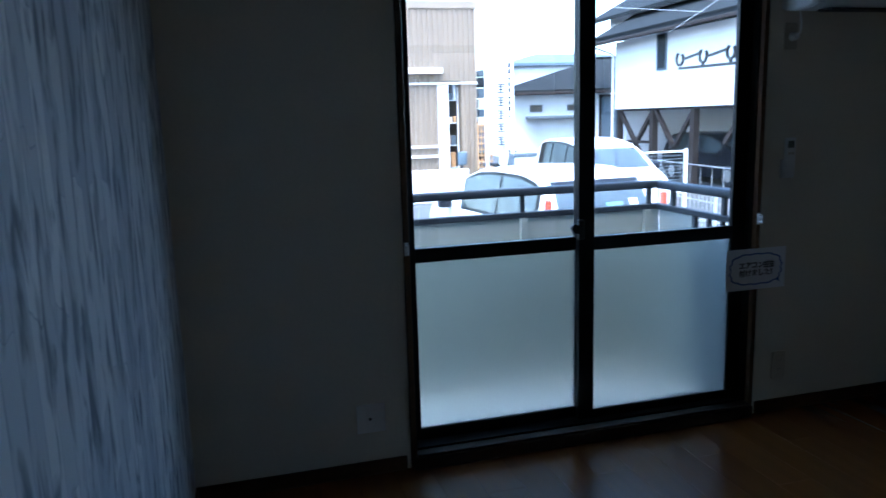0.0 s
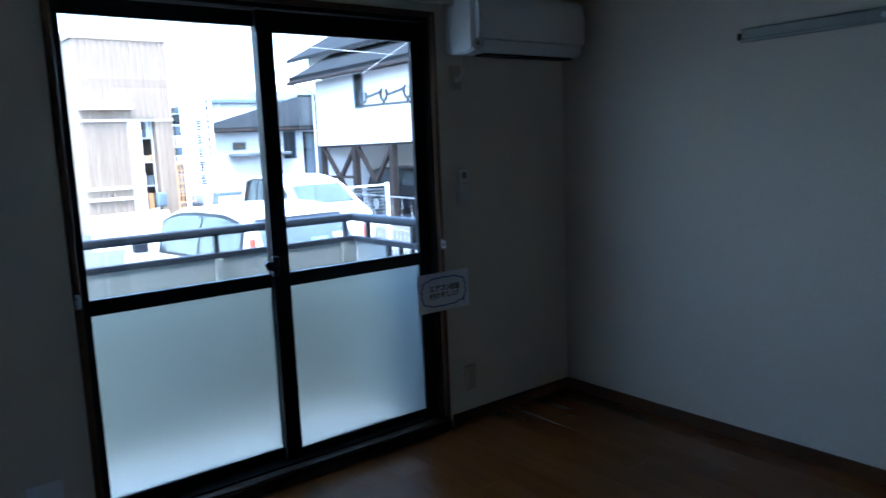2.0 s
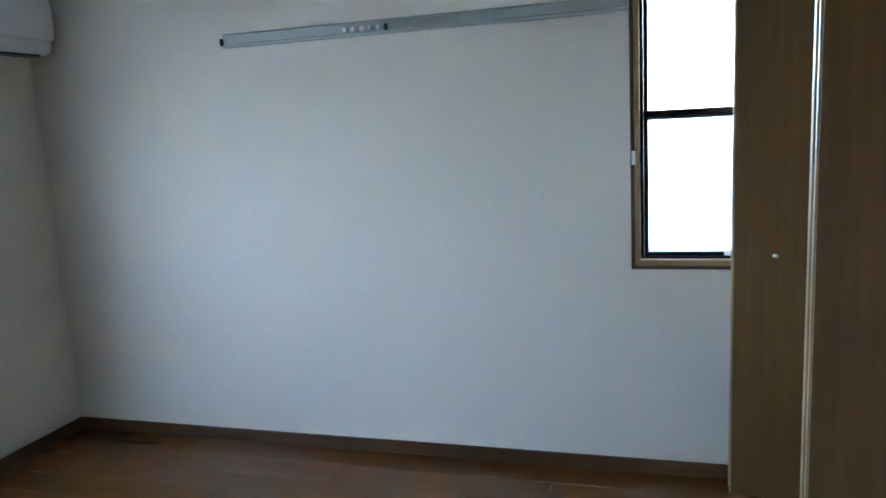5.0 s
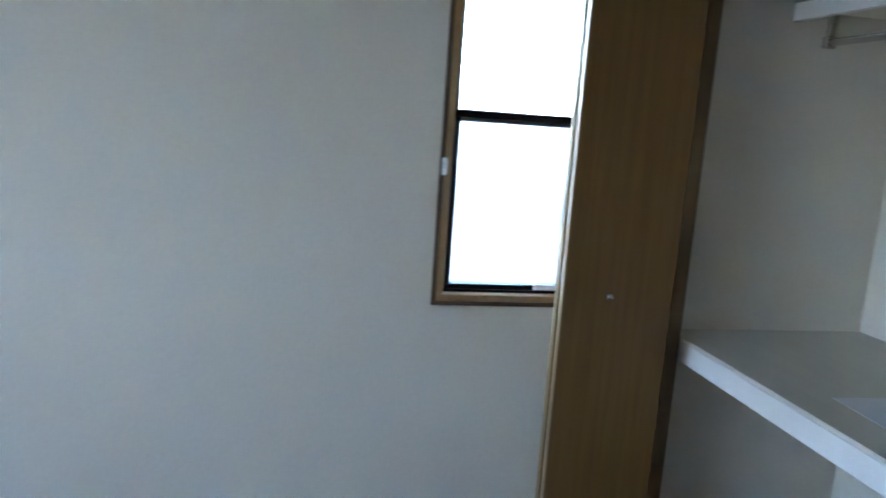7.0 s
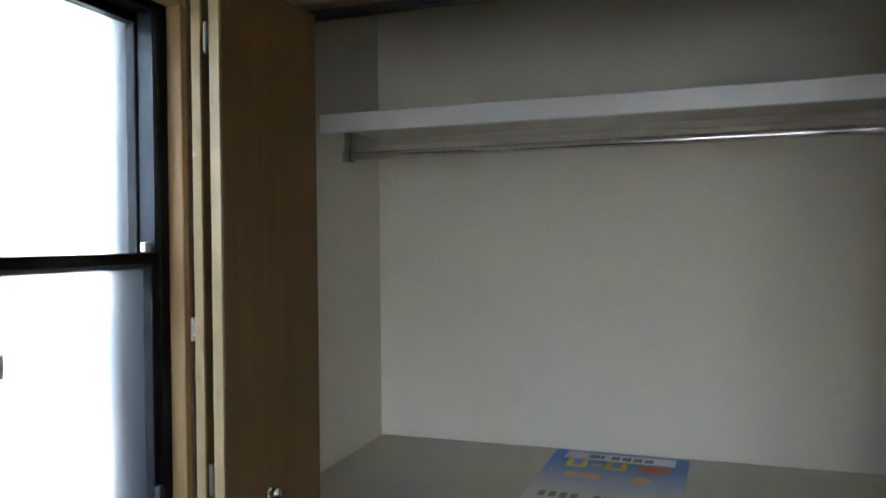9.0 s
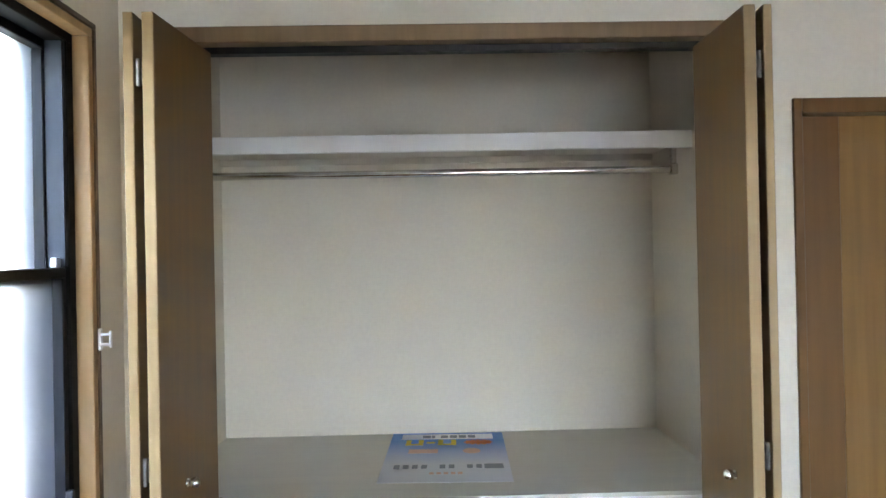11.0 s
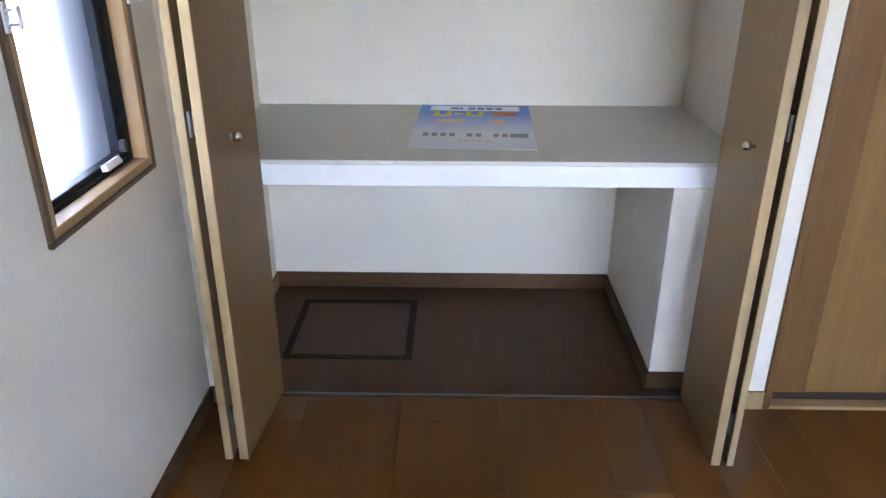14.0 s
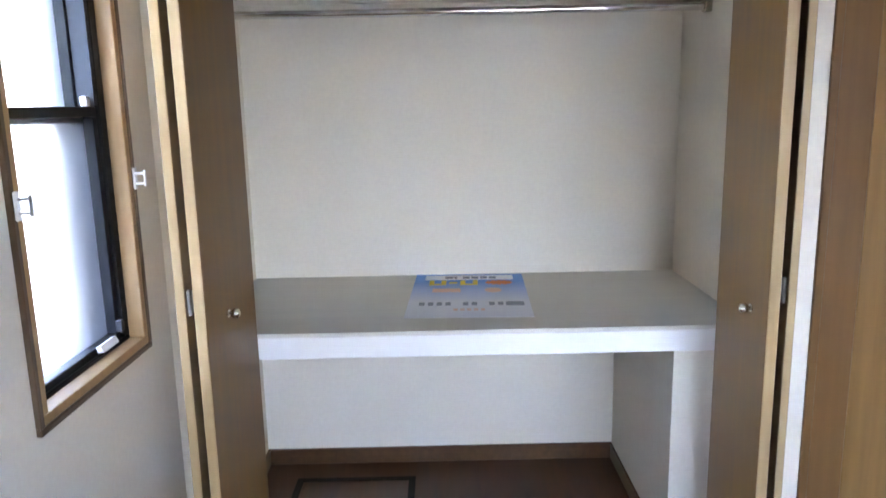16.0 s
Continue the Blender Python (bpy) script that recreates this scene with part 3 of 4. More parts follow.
part("head_track", one_box(KX0 + 0.005, KX1 - 0.005, -3.485, -3.450, KZ - 0.024, KZ - 0.006, 0.002), BLACK_PLASTIC, tk)


def door_leaf(parent, a, b, th, side):
    """A leaf from the fold a to the track b; th is its thickness towards +x."""
    (ax, ay), (bx, by) = a, b
    d = Vector((bx - ax, by - ay, 0))
    ln = d.length
    m = Matrix.Translation((ax, ay, 0)) @ Matrix.Rotation(math.atan2(d.y, d.x), 4, "Z")
    bm = bmesh.new()
    s = 1 if side > 0 else -1
    box(bm, 0.0045, ln, 0 if s > 0 else -th, th if s > 0 else 0, 0.050, 1.990, 0.0012)
    bm.transform(m)
    leaf = part("leaf", bm, LEAF, parent)
    bm = bmesh.new()
    box(bm, 0, 0.0042, 0.0005 if s > 0 else -th + 0.0005, th - 0.0005 if s > 0 else -0.0005, 0.050, 1.990, 0.001)
    bm.transform(m)
    part("edge_band", bm, EDGE, leaf, "pale edge band")
    return leaf


def knob(leaf, at, way):
    bm = bmesh.new()
    at, way = Vector(at), Vector(way)
    rod(bm, at, at + way * 0.003, 0.010, 18)
    rod(bm, at + way * 0.003, at + way * 0.010, 0.0055, 12)
    ball = bmesh.ops.create_uvsphere(bm, u_segments=18, v_segments=10, radius=0.0125)["verts"]
    bmesh.ops.translate(bm, verts=ball, vec=at + way * 0.019)
    part("knob", bm, NICKEL, leaf, "round satin nickel knob", smooth=True)


fd = placed("folding_door", (-0.18, -3.25, 0), "light brown two-leaf folding closet door, folded open", "folding door", "closet folding doors")
leaf_a = door_leaf(fd, (-0.147, -3.082), (-0.140, -3.392), 0.022, -1)
leaf_b = door_leaf(fd, (-0.187, -3.083), (-0.214, -3.414), 0.026, -1)
knob(leaf_b, (-0.2235, -3.215, 0.937), (-1, 0.05, 0))
for z in (0.19, 1.0, 1.86):
    bm = bmesh.new()
    rod(bm, (-0.178, -3.088, z - 0.03), (-0.178, -3.088, z + 0.03), 0.005, 10)
    box(bm, -0.1862, -0.170, -3.108, -3.091, z - 0.024, z + 0.024, 0.001)
    part("hinge", bm, HINGE, fd, "steel hinge")
fd = placed("folding_door", (-1.52, -3.25, 0), "light brown two-leaf folding closet door, folded open", "folding door", "closet folding doors")
leaf_a = door_leaf(fd, (-1.556, -3.081), (-1.574, -3.392), 0.019, 1)
leaf_b = door_leaf(fd, (-1.520, -3.082), (-1.530, -3.414), 0.026, 1)
knob(leaf_b, (-1.4975, -3.180, 0.933), (1, 0.05, 0))
for z in (0.19, 1.0, 1.86):
    bm = bmesh.new()
    rod(bm, (-1.528, -3.088, z - 0.03), (-1.528, -3.088, z + 0.03), 0.005, 10)
    box(bm, -1.5365, -1.5205, -3.108, -3.091, z - 0.024, z + 0.024, 0.001)
    part("hinge", bm, HINGE, fd, "steel hinge")

sh = placed("closet_counter", (-0.85, -3.9, 0), "white-fronted closet counter with beige top on a boxed white side", "closet shelf")
part("top", one_box(CR + 0.0005, CL - 0.0005, CB + 0.0005, -3.5285, 0.770, 0.782, 0.001), SHELF_TOP, sh, "beige laminate top")
part("front_edge", one_box(CR + 0.0005, CL - 0.0005, -3.555, -3.528, 0.704, 0.7695, 0.002), WHITE_PAINT, sh, "white painted front edge")
part("underside", one_box(-1.4295, CL - 0.0005, CB + 0.0005, -3.5555, 0.712, 0.7695), WHITE_PAINT, sh)
part("side_box", one_box(CR + 0.0005, -1.430, CB + 0.0005, -3.5295, 0, 0.7035, 0.001), WALLPAPER, sh, "white papered boxed side")
bm = bmesh.new()
box(bm, -1.430, -1.422, CB + 0.011, -3.522, 0, 0.062, 0.001)
box(bm, CR + 0.001, -1.4305, -3.529, -3.521, 0, 0.062, 0.001)
part("baseboard", bm, BASEBOARD, sh, "brown baseboard")
us = placed("upper_shelf", (-0.85, -4.0, 1.78), "white painted closet shelf above the clothes rail", "shelf")
part("board", one_box(CR + 0.0005, CL - 0.0005, CB + 0.0005, -3.843, 1.818, 1.836, 0.001), SHELF_CREAM, us)
part("front_edge", one_box(CR + 0.0005, CL - 0.0005, -3.8425, -3.820, 1.782, 1.837, 0.002), WHITE_PAINT, us)
part("cleat", one_box(CR + 0.0005, CL - 0.0005, CB + 0.0005, CB + 0.02, 1.795, 1.8175, 0.001), SHELF_CREAM, us)
cr = placed("clothes_rail", (-0.85, -3.93, 1.72), "polished steel clothes rail hung under the closet shelf", "clothes rail")
part("rail", rod(bmesh.new(), (-1.615, -3.93, 1.724), (-0.075, -3.93, 1.724), 0.0125, 20), CHROME, cr, smooth=True)
for x in (-1.622, -0.068):
    bm = bmesh.new()
    box(bm, x - 0.012, x + 0.012, -3.948, -3.912, 1.706, 1.742, 0.003)
    box(bm, x - 0.009, x + 0.009, -3.94, -3.92, 1.742, 1.812, 0.002)
    box(bm, x - 0.02, x + 0.02, -3.955, -3.905, 1.812, 1.8178, 0.001)
    part("bracket", bm, NICKEL, cr)

structure("closet_floor", one_box(-1.4295, CL - 0.0005, CB + 0.0005, -3.4805, -0.0115, -0.0005), CLOSET_SHEET, "plain dark brown closet floor sheet", "floor")

hc = placed("underfloor_hatch", (-0.4, -3.9, 0), "square underfloor hatch with dark frame in the closet floor", "floor hatch")
bm = bmesh.new()
for a in ((-0.632, -0.170, -4.122, -4.096), (-0.632, -0.170, -3.702, -3.676), (-0.632, -0.606, -4.096, -3.702), (-0.196, -0.170, -4.096, -3.702)):
    box(bm, *a, 0.0005, 0.0045, 0.001)
part("frame", bm, HATCH_FRAME, hc, "dark frame")
part("panel", one_box(-0.602, -0.200, -4.092, -3.706, 0.0005, 0.003, 0.001), CLOSET_SHEET, hc, "brown wooden panel")


def gradient_sheet():
    """Printed sheet that runs from blue at its far edge to white."""
    mat = material("blue to white print", (0.8, 0.8, 0.82), 0.4)
    nd, lk = mat.node_tree.nodes, mat.node_tree.links
    co = nd.new("ShaderNodeTexCoord")
    sep = nd.new("ShaderNodeSeparateXYZ")
    lk.new(co.outputs["Generated"], sep.inputs[0])
    rp = nd.new("ShaderNodeValToRGB")
    rp.color_ramp.elements[0].position, rp.color_ramp.elements[0].color = 0.32, (0.66, 0.68, 0.72, 1)
    rp.color_ramp.elements[1].position, rp.color_ramp.elements[1].color = 0.80, (0.06, 0.24, 0.62, 1)
    lk.new(sep.outputs["Y"], rp.inputs[0])
    lk.new(rp.outputs[0], nd["Principled BSDF"].inputs["Base Color"])
    return mat


fl = placed("printed_poster", (0, 0, 0), "large blue and white printed poster lying on the closet counter", "poster")
PW, PL = 0.405, 0.585
part("sheet", one_box(-PW / 2, PW / 2, -PL / 2, PL / 2, 0, 0.0012), gradient_sheet(), fl)


def print_bar(name, u, v, w, h, mat):
    part(name, one_box(u - w / 2, u + w / 2, v - h / 2, v + h / 2, 0.0013, 0.0018), mat, fl)


print_bar("title_strip", 0.0, 0.238, 0.33, 0.07, PAPER)
bm = bmesh.new()
for i, wd in enumerate((0.03, 0.012, 0.026, 0.026, 0.026, 0.026)):
    box(bm, -0.09 + i * 0.033, -0.09 + i * 0.033 + wd, 0.217, 0.253, 0.0019, 0.0023)
part("title_text_bars", bm, INK_GREY, fl)
for u, w in ((-0.115, 0.062), (0.0, 0.064)):
    bm = bmesh.new()
    ring_parts = ((u - w / 2, u - w / 2 + 0.018, 0.12, 0.19), (u + w / 2 - 0.018, u + w / 2, 0.12, 0.19), (u - w / 2 + 0.018, u + w / 2 - 0.018, 0.12, 0.138))
    for a, b, c, d in ring_parts:
        box(bm, a, b, c, d, 0.0019, 0.0023)
    part("yellow_mark", bm, INK_YELLOW, fl)
print_bar("yellow_dash", -0.058, 0.155, 0.03, 0.02, INK_YELLOW)
bm = bmesh.new()
for i in range(6):
    a = math.pi * i / 6
    beam(bm, (0.11 - 0.05 * math.cos(a), 0.155 - 0.034 * math.sin(a), 0.0021), (0.11 + 0.05 * math.cos(a), 0.155 + 0.034 * math.sin(a), 0.0021), 0.014, 0.0004)
part("orange_mark", bm, INK_ORANGE, fl)
print_bar("peach_bar", -0.08, 0.045, 0.10, 0.05, INK_PEACH)
bm = bmesh.new()
cl = [(0.085 + 0.03 * math.cos(2 * math.pi * i / 20), 0.045 + 0.034 * math.sin(2 * math.pi * i / 20)) for i in range(20)]
prism(bm, cl, 0.0013, 0.0018, "z")
part("peach_mark", bm, INK_PEACH, fl)
for i in range(10):
    if i not in (4, 7):
        print_bar("number_bar", -0.156 + i * 0.029, -0.135, 0.018, 0.04, INK_GREY)
print_bar("grey_block", 0.152, -0.135, 0.06, 0.05, INK_GREY)
bm = bmesh.new()
for i in range(5):
    box(bm, -0.05 + i * 0.022, -0.05 + i * 0.022 + 0.014, -0.215, -0.195, 0.0013, 0.0018)
part("small_text_bars", bm, INK_PEACH, fl)
fl.matrix_basis = pose(-0.844, -3.948, 0.7822, 0, 0, 177.6)

# ---- sliding door ----
sd = placed("sliding_door", (-2.2, -3.46, 0), "honey brown wooden sliding door, shut, in a brown frame", "door")
bm = bmesh.new()
box(bm, DX1 - 0.004, DX1 + 0.020, Y0 - 0.1, Y0 + 0.010, 0, 1.850, 0.002)
box(bm, DX0 - 0.020, DX0 + 0.004, Y0 - 0.1, Y0 + 0.010, 0, 1.850, 0.002)
box(bm, DX0 + 0.0045, DX1 - 0.0045, Y0 - 0.1, Y0 + 0.010, DZ - 0.004, 1.850, 0.002)
part("door_frame", bm, SLIDER_STILE, sd, "brown door frame")
part("panel", one_box(DX0 + 0.006, DX1 - 0.1205, -3.475, -3.447, 0.045, DZ - 0.006, 0.002), SLIDER, sd)
part("stile", one_box(DX1 - 0.120, DX1 - 0.005, -3.475, -3.444, 0.045, DZ - 0.006, 0.002), SLIDER_STILE, sd)
part("kick_strip", one_box(DX0 + 0.006, DX1 - 0.005, -3.478, -3.45, 0.014, 0.0445), SLIDER_DARK, sd, "dark strip under the door")
part("threshold", one_box(DX0 + 0.0045, DX1 - 0.0045, -3.52, Y0 + 0.006, -0.01, 0.012, 0.002), TRIM, sd, "light brown threshold")

# ---- balcony ----
GZ = -0.70
BX, BY, RT = -0.84, 0.90, 1.025
structure("balcony_floor", one_box(-3.9, BX + 0.06, T + 0.001, BY + 0.06, -0.25, -0.06), CONCRETE, "pale concrete balcony floor", "balcony")
bl = placed("balcony_railing", (-2.2, BY, -0.06), "dark metal balcony railing with off-white lower panels", "railing")
part("top_rail", one_box(-3.9, BX + 0.03, BY - 0.03, BY + 0.03, RT - 0.022, RT + 0.022, 0.012, 3), RAIL_DARK, bl, smooth=True)
part("top_rail", one_box(BX - 0.03, BX + 0.03, T, BY - 0.0305, RT - 0.022, RT + 0.022, 0.012, 3), RAIL_DARK, bl, smooth=True)
part("lower_rail", one_box(-3.9, BX + 0.022, BY - 0.022, BY + 0.022, 0.885, 0.915, 0.004), RAIL_DARK, bl)
part("lower_rail", one_box(BX - 0.022, BX + 0.022, T, BY - 0.0225, 0.885, 0.915, 0.004), RAIL_DARK, bl)
for x in (-3.33, -2.50, -1.67):
    part("post", one_box(x - 0.011, x + 0.011, BY - 0.011, BY + 0.011, 0.9155, RT - 0.0225), RAIL_DARK, bl)
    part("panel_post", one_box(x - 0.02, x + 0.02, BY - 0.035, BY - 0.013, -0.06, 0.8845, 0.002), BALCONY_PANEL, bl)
for x, y in ((BX - 0.055, BY), (BX, BY - 0.16), (BX, 0.30)):
    part("post", one_box(x - 0.011, x + 0.011, y - 0.011, y + 0.011, 0.9155, RT - 0.0225), RAIL_DARK, bl)
part("panel_post", one_box(BX - 0.10, BX - 0.06, BY - 0.035, BY - 0.013, -0.06, 0.8845, 0.002), BALCONY_PANEL, bl)
xs = [-3.9, -3.33, -2.50, -1.67, BX + 0.01]
for a, b in zip(xs, xs[1:]):
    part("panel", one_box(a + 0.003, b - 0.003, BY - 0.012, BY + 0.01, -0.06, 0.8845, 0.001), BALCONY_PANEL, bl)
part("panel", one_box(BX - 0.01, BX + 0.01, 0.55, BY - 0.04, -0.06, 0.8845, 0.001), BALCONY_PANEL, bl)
# Added dark panel: shades the right end of the frosted glass.
part("pane_shade_panel", one_box(BX - 0.006, BX + 0.006, 0.20, 0.545, -0.06, 0.80, 0.001), SHUTTER, bl, "dark grey blue panel added to darken the frosted pane")
for y in (0.19, 0.30, 0.41, 0.52):
    part("picket", one_box(BX - 0.009, BX + 0.009, y, y + 0.018, 0.801, 0.8845), RAIL_DARK, bl)

hg = placed("laundry_pole_bracket", (-0.80, T, 1.66), "dark laundry pole bracket with three open hooks outside the window", "bracket")
part("arm", beam(bmesh.new(), (-0.80, T, 1.645), (-0.80, 0.78, 1.655), 0.014, 0.014, 0.002), BLACK_PLASTIC, hg)
for y in (0.35, 0.57, 0.775):
    bm = bmesh.new()
    cs = [(y + 0.030 * math.cos(radians(a)), 1.705 + 0.034 * math.sin(radians(a))) for a in range(140, 421, 20)]
    for (a, b), (c, d) in zip(cs, cs[1:]):
        beam(bm, (-0.80, a, b), (-0.80, c, d), 0.012, 0.011)
    if y < 0.7:
        beam(bm, (-0.80, y, 1.652), (-0.80, y, 1.675), 0.012, 0.014)
        beam(bm, (-0.80, y + 0.026, 1.72), (-0.80, y + 0.175, 1.70), 0.012, 0.012)
    part("hook", bm, BLACK_PLASTIC, hg)
part("wall_plate", one_box(-0.825, -0.775, T, T + 0.012, 1.60, 1.78, 0.003), BLACK_PLASTIC, hg)

# ---- outside ----
structure("ground", one_box(-400, 400, -400, 400, GZ - 0.5, GZ), ASPHALT, "grey asphalt parking ground", "ground")
structure("footing", one_box(X0 - T, T, CB - T, T, GZ, -0.301), CONCRETE, "concrete footing of the house", "foundation")


TOPLINE = {
    "hatchback": ((0, 0.50), (0.012, 0.60), (0.045, 0.80), (0.10, 0.94), (0.20, 0.995), (0.38, 1.0), (0.52, 0.975), (0.62, 0.90), (0.76, 0.665), (0.82, 0.635), (0.95, 0.55), (1.0, 0.40)),
    "minivan": ((0, 0.45), (0.012, 0.58), (0.035, 0.82), (0.08, 0.96), (0.2, 1.0), (0.42, 1.0), (0.56, 0.965), (0.66, 0.89), (0.83, 0.62), (0.88, 0.58), (0.97, 0.50), (1.0, 0.36)),
}


def car(label, shape, L, W, Ht, paint, m, sides, front, rear):
    """A car along +x. sides, front and rear: the spans of its windows along the body."""
    root = tagged(new("car"), label, "car")
    us, zs = zip(*TOPLINE[shape])
    belt0 = 0.60 * Ht
    lamp_y, lamp_z = (0.78, 0.60) if shape == "minivan" else (0.895, 0.82)

    def form(u):
        top = sum(float(np.interp(u + d, us, zs)) for d in (-0.03, -0.015, 0, 0.015, 0.03)) * Ht / 5
        half = W / 2 * (1 - 0.13 * abs(2 * u - 1) ** 5)
        belt = min(top - 0.01, belt0 + 0.03 * (0.5 - u))
        g = max(0.0, min(1.0, (top - belt) / (Ht - belt0)))
        return top, half, belt, g

    def section(u):
        top, half, belt, g = form(u)
        x = (u - 0.5) * L
        low = 0.20 + 0.10 * abs(2 * u - 1) ** 4
        sh = half * (0.97 - 0.17 * g)
        pts = [(0, low), (half * 0.88, low), (half * 0.98, low + 0.10), (half, 0.5 * (low + belt)), (half * 0.985, belt), (half * 0.965, belt + 0.01 * g)]
        pts += [(half * 0.965 + (sh - half * 0.965) * k, belt + (top - belt) * 0.93 * k) for k in (0.33, 0.66, 1.0)]
        pts += [(sh * 0.88, belt + (top - belt) * 0.985), (sh * 0.5, top), (0, top + 0.012 * g)]
        return [Vector((x, y, z)) for y, z in pts]

    bm = bmesh.new()
    grid = []
    stations = sorted({round(i / 36, 4) for i in range(37)} | set(us))
    for u in stations:
        sec = section(u)
        ring_ = sec + [Vector((p.x, -p.y, p.z)) for p in reversed(sec[1:-1])]
        grid.append([bm.verts.new(p) for p in ring_])
    for p, q in zip(grid, grid[1:]):
        n = len(p)
        for i in range(n):
            bm.faces.new((p[i], p[(i + 1) % n], q[(i + 1) % n], q[i]))
    bm.faces.new(grid[0])
    bm.faces.new(grid[-1][::-1])
    part("body", bm, paint, root, smooth=True)

    def patch(name, fn, nu, nv, mat, lab=""):
        bm = bmesh.new()
        rows = [[bm.verts.new(fn(i / nu, j / nv)) for j in range(nv + 1)] for i in range(nu + 1)]
        for i in range(nu):
            for j in range(nv):
                bm.faces.new((rows[i][j], rows[i + 1][j], rows[i + 1][j + 1], rows[i][j + 1]))
        bmesh.ops.solidify(bm, geom=list(bm.faces), thickness=0.006)
        return part(name, bm, mat, root, lab, smooth=True)

    for sy in (1, -1):
        for u0, u1 in sides:
            def side(a, b, u0=u0, u1=u1, sy=sy):
                u = u0 + (u1 - u0) * a
                top, half, belt, g = form(u)
                sh = half * (0.97 - 0.17 * g)
                k = 0.10 + 0.80 * b
                return Vector(((u - 0.5) * L, sy * (half * 0.965 + (sh - half * 0.965) * k + 0.010), belt + (top - belt) * 0.93 * k))
            patch("window", side, 6, 3, SKY_SIDE_GLASS if shape == "hatchback" or paint is CAR_DARK else CAR_GLASS, "tinted glass")
        span = (sides[0][0] - 0.014, sides[-1][1] + 0.016)

        def surround(a, b, sy=sy, span=span):
            u = span[0] + (span[1] - span[0]) * a
            top, half, belt, g = form(u)
            sh = half * (0.97 - 0.17 * g)
            k = 0.03 + 0.94 * b
            return Vector(((u - 0.5) * L, sy * (half * 0.965 + (sh - half * 0.965) * k + 0.004), belt + (top - belt) * 0.93 * k))
        patch("window_surround", surround, 14, 3, BLACK_PLASTIC, "black window surround")
    for nm, (u0, u1) in (("windscreen", front), ("rear_window", rear)):
        def across(a, b, u0=u0, u1=u1):
            u = u0 + (u1 - u0) * a
            top, half, belt, g = form(u)
            sh = half * (0.97 - 0.17 * g)
            y = (2 * b - 1) * sh * 0.84
            drop = (top - belt) * 0.02 * abs(2 * b - 1) ** 3
            way = 1 if nm == "windscreen" else -1
            return Vector(((u - 0.5) * L + way * 0.012, y, top - drop + 0.012))
        patch(nm, across, 6, 8, SKY_GLASS if nm == "windscreen" or shape == "hatchback" else CAR_GLASS, "reflecting glass")

    if shape == "hatchback":
        for c0, c1, d0, d1, mat, lab in ((0.08, 0.36, 0.30, 0.48, STICKER, "pale green sticker"), (0.15, 0.42, 0.12, 0.22, PAPER, "white sticker")):
            def sticker(a, b, c0=c0, c1=c1, d0=d0, d1=d1):
                u = rear[0] + (rear[1] - rear[0]) * (c0 + (c1 - c0) * a)
                top, half, belt, g = form(u)
                return Vector(((u - 0.5) * L - 0.022, (2 * (d0 + (d1 - d0) * b) - 1) * half * (0.97 - 0.17 * g) * 0.84, top + 0.020))
            patch("sticker", sticker, 3, 3, mat, lab)

    def spoiler(a, b):
        u = rear[1] - 0.002 + 0.012 * a
        top, half, belt, g = form(u)
        return Vector(((u - 0.5) * L - 0.03 * (1 - a), (2 * b - 1) * half * 0.72, top + 0.016))
    patch("rear_spoiler", spoiler, 3, 8, BLACK_PLASTIC, "black roof spoiler")
    for sx in (L / 2 - 0.19 * L, -L / 2 + 0.17 * L):
        for sy in (-1, 1):
            wh = part("wheel", rod(bmesh.new(), (sx, sy * (W / 2 - 0.19), 0.3), (sx, sy * (W / 2 + 0.004), 0.3), 0.3, 28), TYRE, root, "black tyre")
            part("rim", rod(bmesh.new(), (sx, sy * (W / 2 - 0.02), 0.3), (sx, sy * (W / 2 + 0.012), 0.3), 0.2, 20, 0.17), ALU, wh, "silver rim")
    for sy in (-1, 1):
        part("tail_lamp", one_box(-L / 2 + 0.035, -L / 2 + 0.115, sy * W / 2 * lamp_y - 0.025, sy * W / 2 * lamp_y + 0.025, 0.50 * Ht, lamp_z * Ht, 0.015, 2), LAMP_RED, root, "red tail lamp")
        part("headlamp", one_box(L / 2 - 0.30, L / 2 - 0.03, sy * (W / 2 * 0.72) - 0.13, sy * (W / 2 * 0.72) + 0.13, 0.40 * Ht, 0.47 * Ht, 0.03, 2), LAMP_CLEAR, root, "clear headlamp")
        mx = (front[1] - 0.5) * L - 0.25
        part("mirror", one_box(mx - 0.07, mx + 0.07, sy * (W / 2 + 0.08) - 0.09, sy * (W / 2 + 0.08) + 0.09, 0.60 * Ht, 0.69 * Ht, 0.03, 2), CAR_DARK, root, "dark door mirror")
    part("wiper", rod(bmesh.new(), (-L / 2 - 0.01 + rear[0] * L, 0, 0.70 * Ht), (-L / 2 + rear[0] * L, 0.3, 0.74 * Ht), 0.008, 6), BLACK_PLASTIC, root)
    root.matrix_basis = m
    return root


car("white compact hatchback parked with its tail to the balcony", "hatchback", 3.95, 1.62, 1.53, CAR_WHITE, pose(0.55, 6.2, GZ, 0, 0, 94.5), ((0.10, 0.325), (0.337, 0.60)), (0.63, 0.755), (0.018, 0.085))
car("white minivan parked beyond the hatchback, facing the house", "minivan", 3.7, 1.60, 1.62, CAR_WHITE, pose(4.42, 11.7, GZ, 0, 0, -91), ((0.10, 0.29), (0.31, 0.50), (0.52, 0.70)), (0.67, 0.82), (0.02, 0.07))
car("dark blue wagon parked under the timber carport", "minivan", 4.3, 1.7, 1.50, CAR_DARK, pose(11.0, 16.15, GZ, 0, 0, -90), ((0.10, 0.29), (0.31, 0.50), (0.52, 0.70)), (0.67, 0.82), (0.02, 0.07))

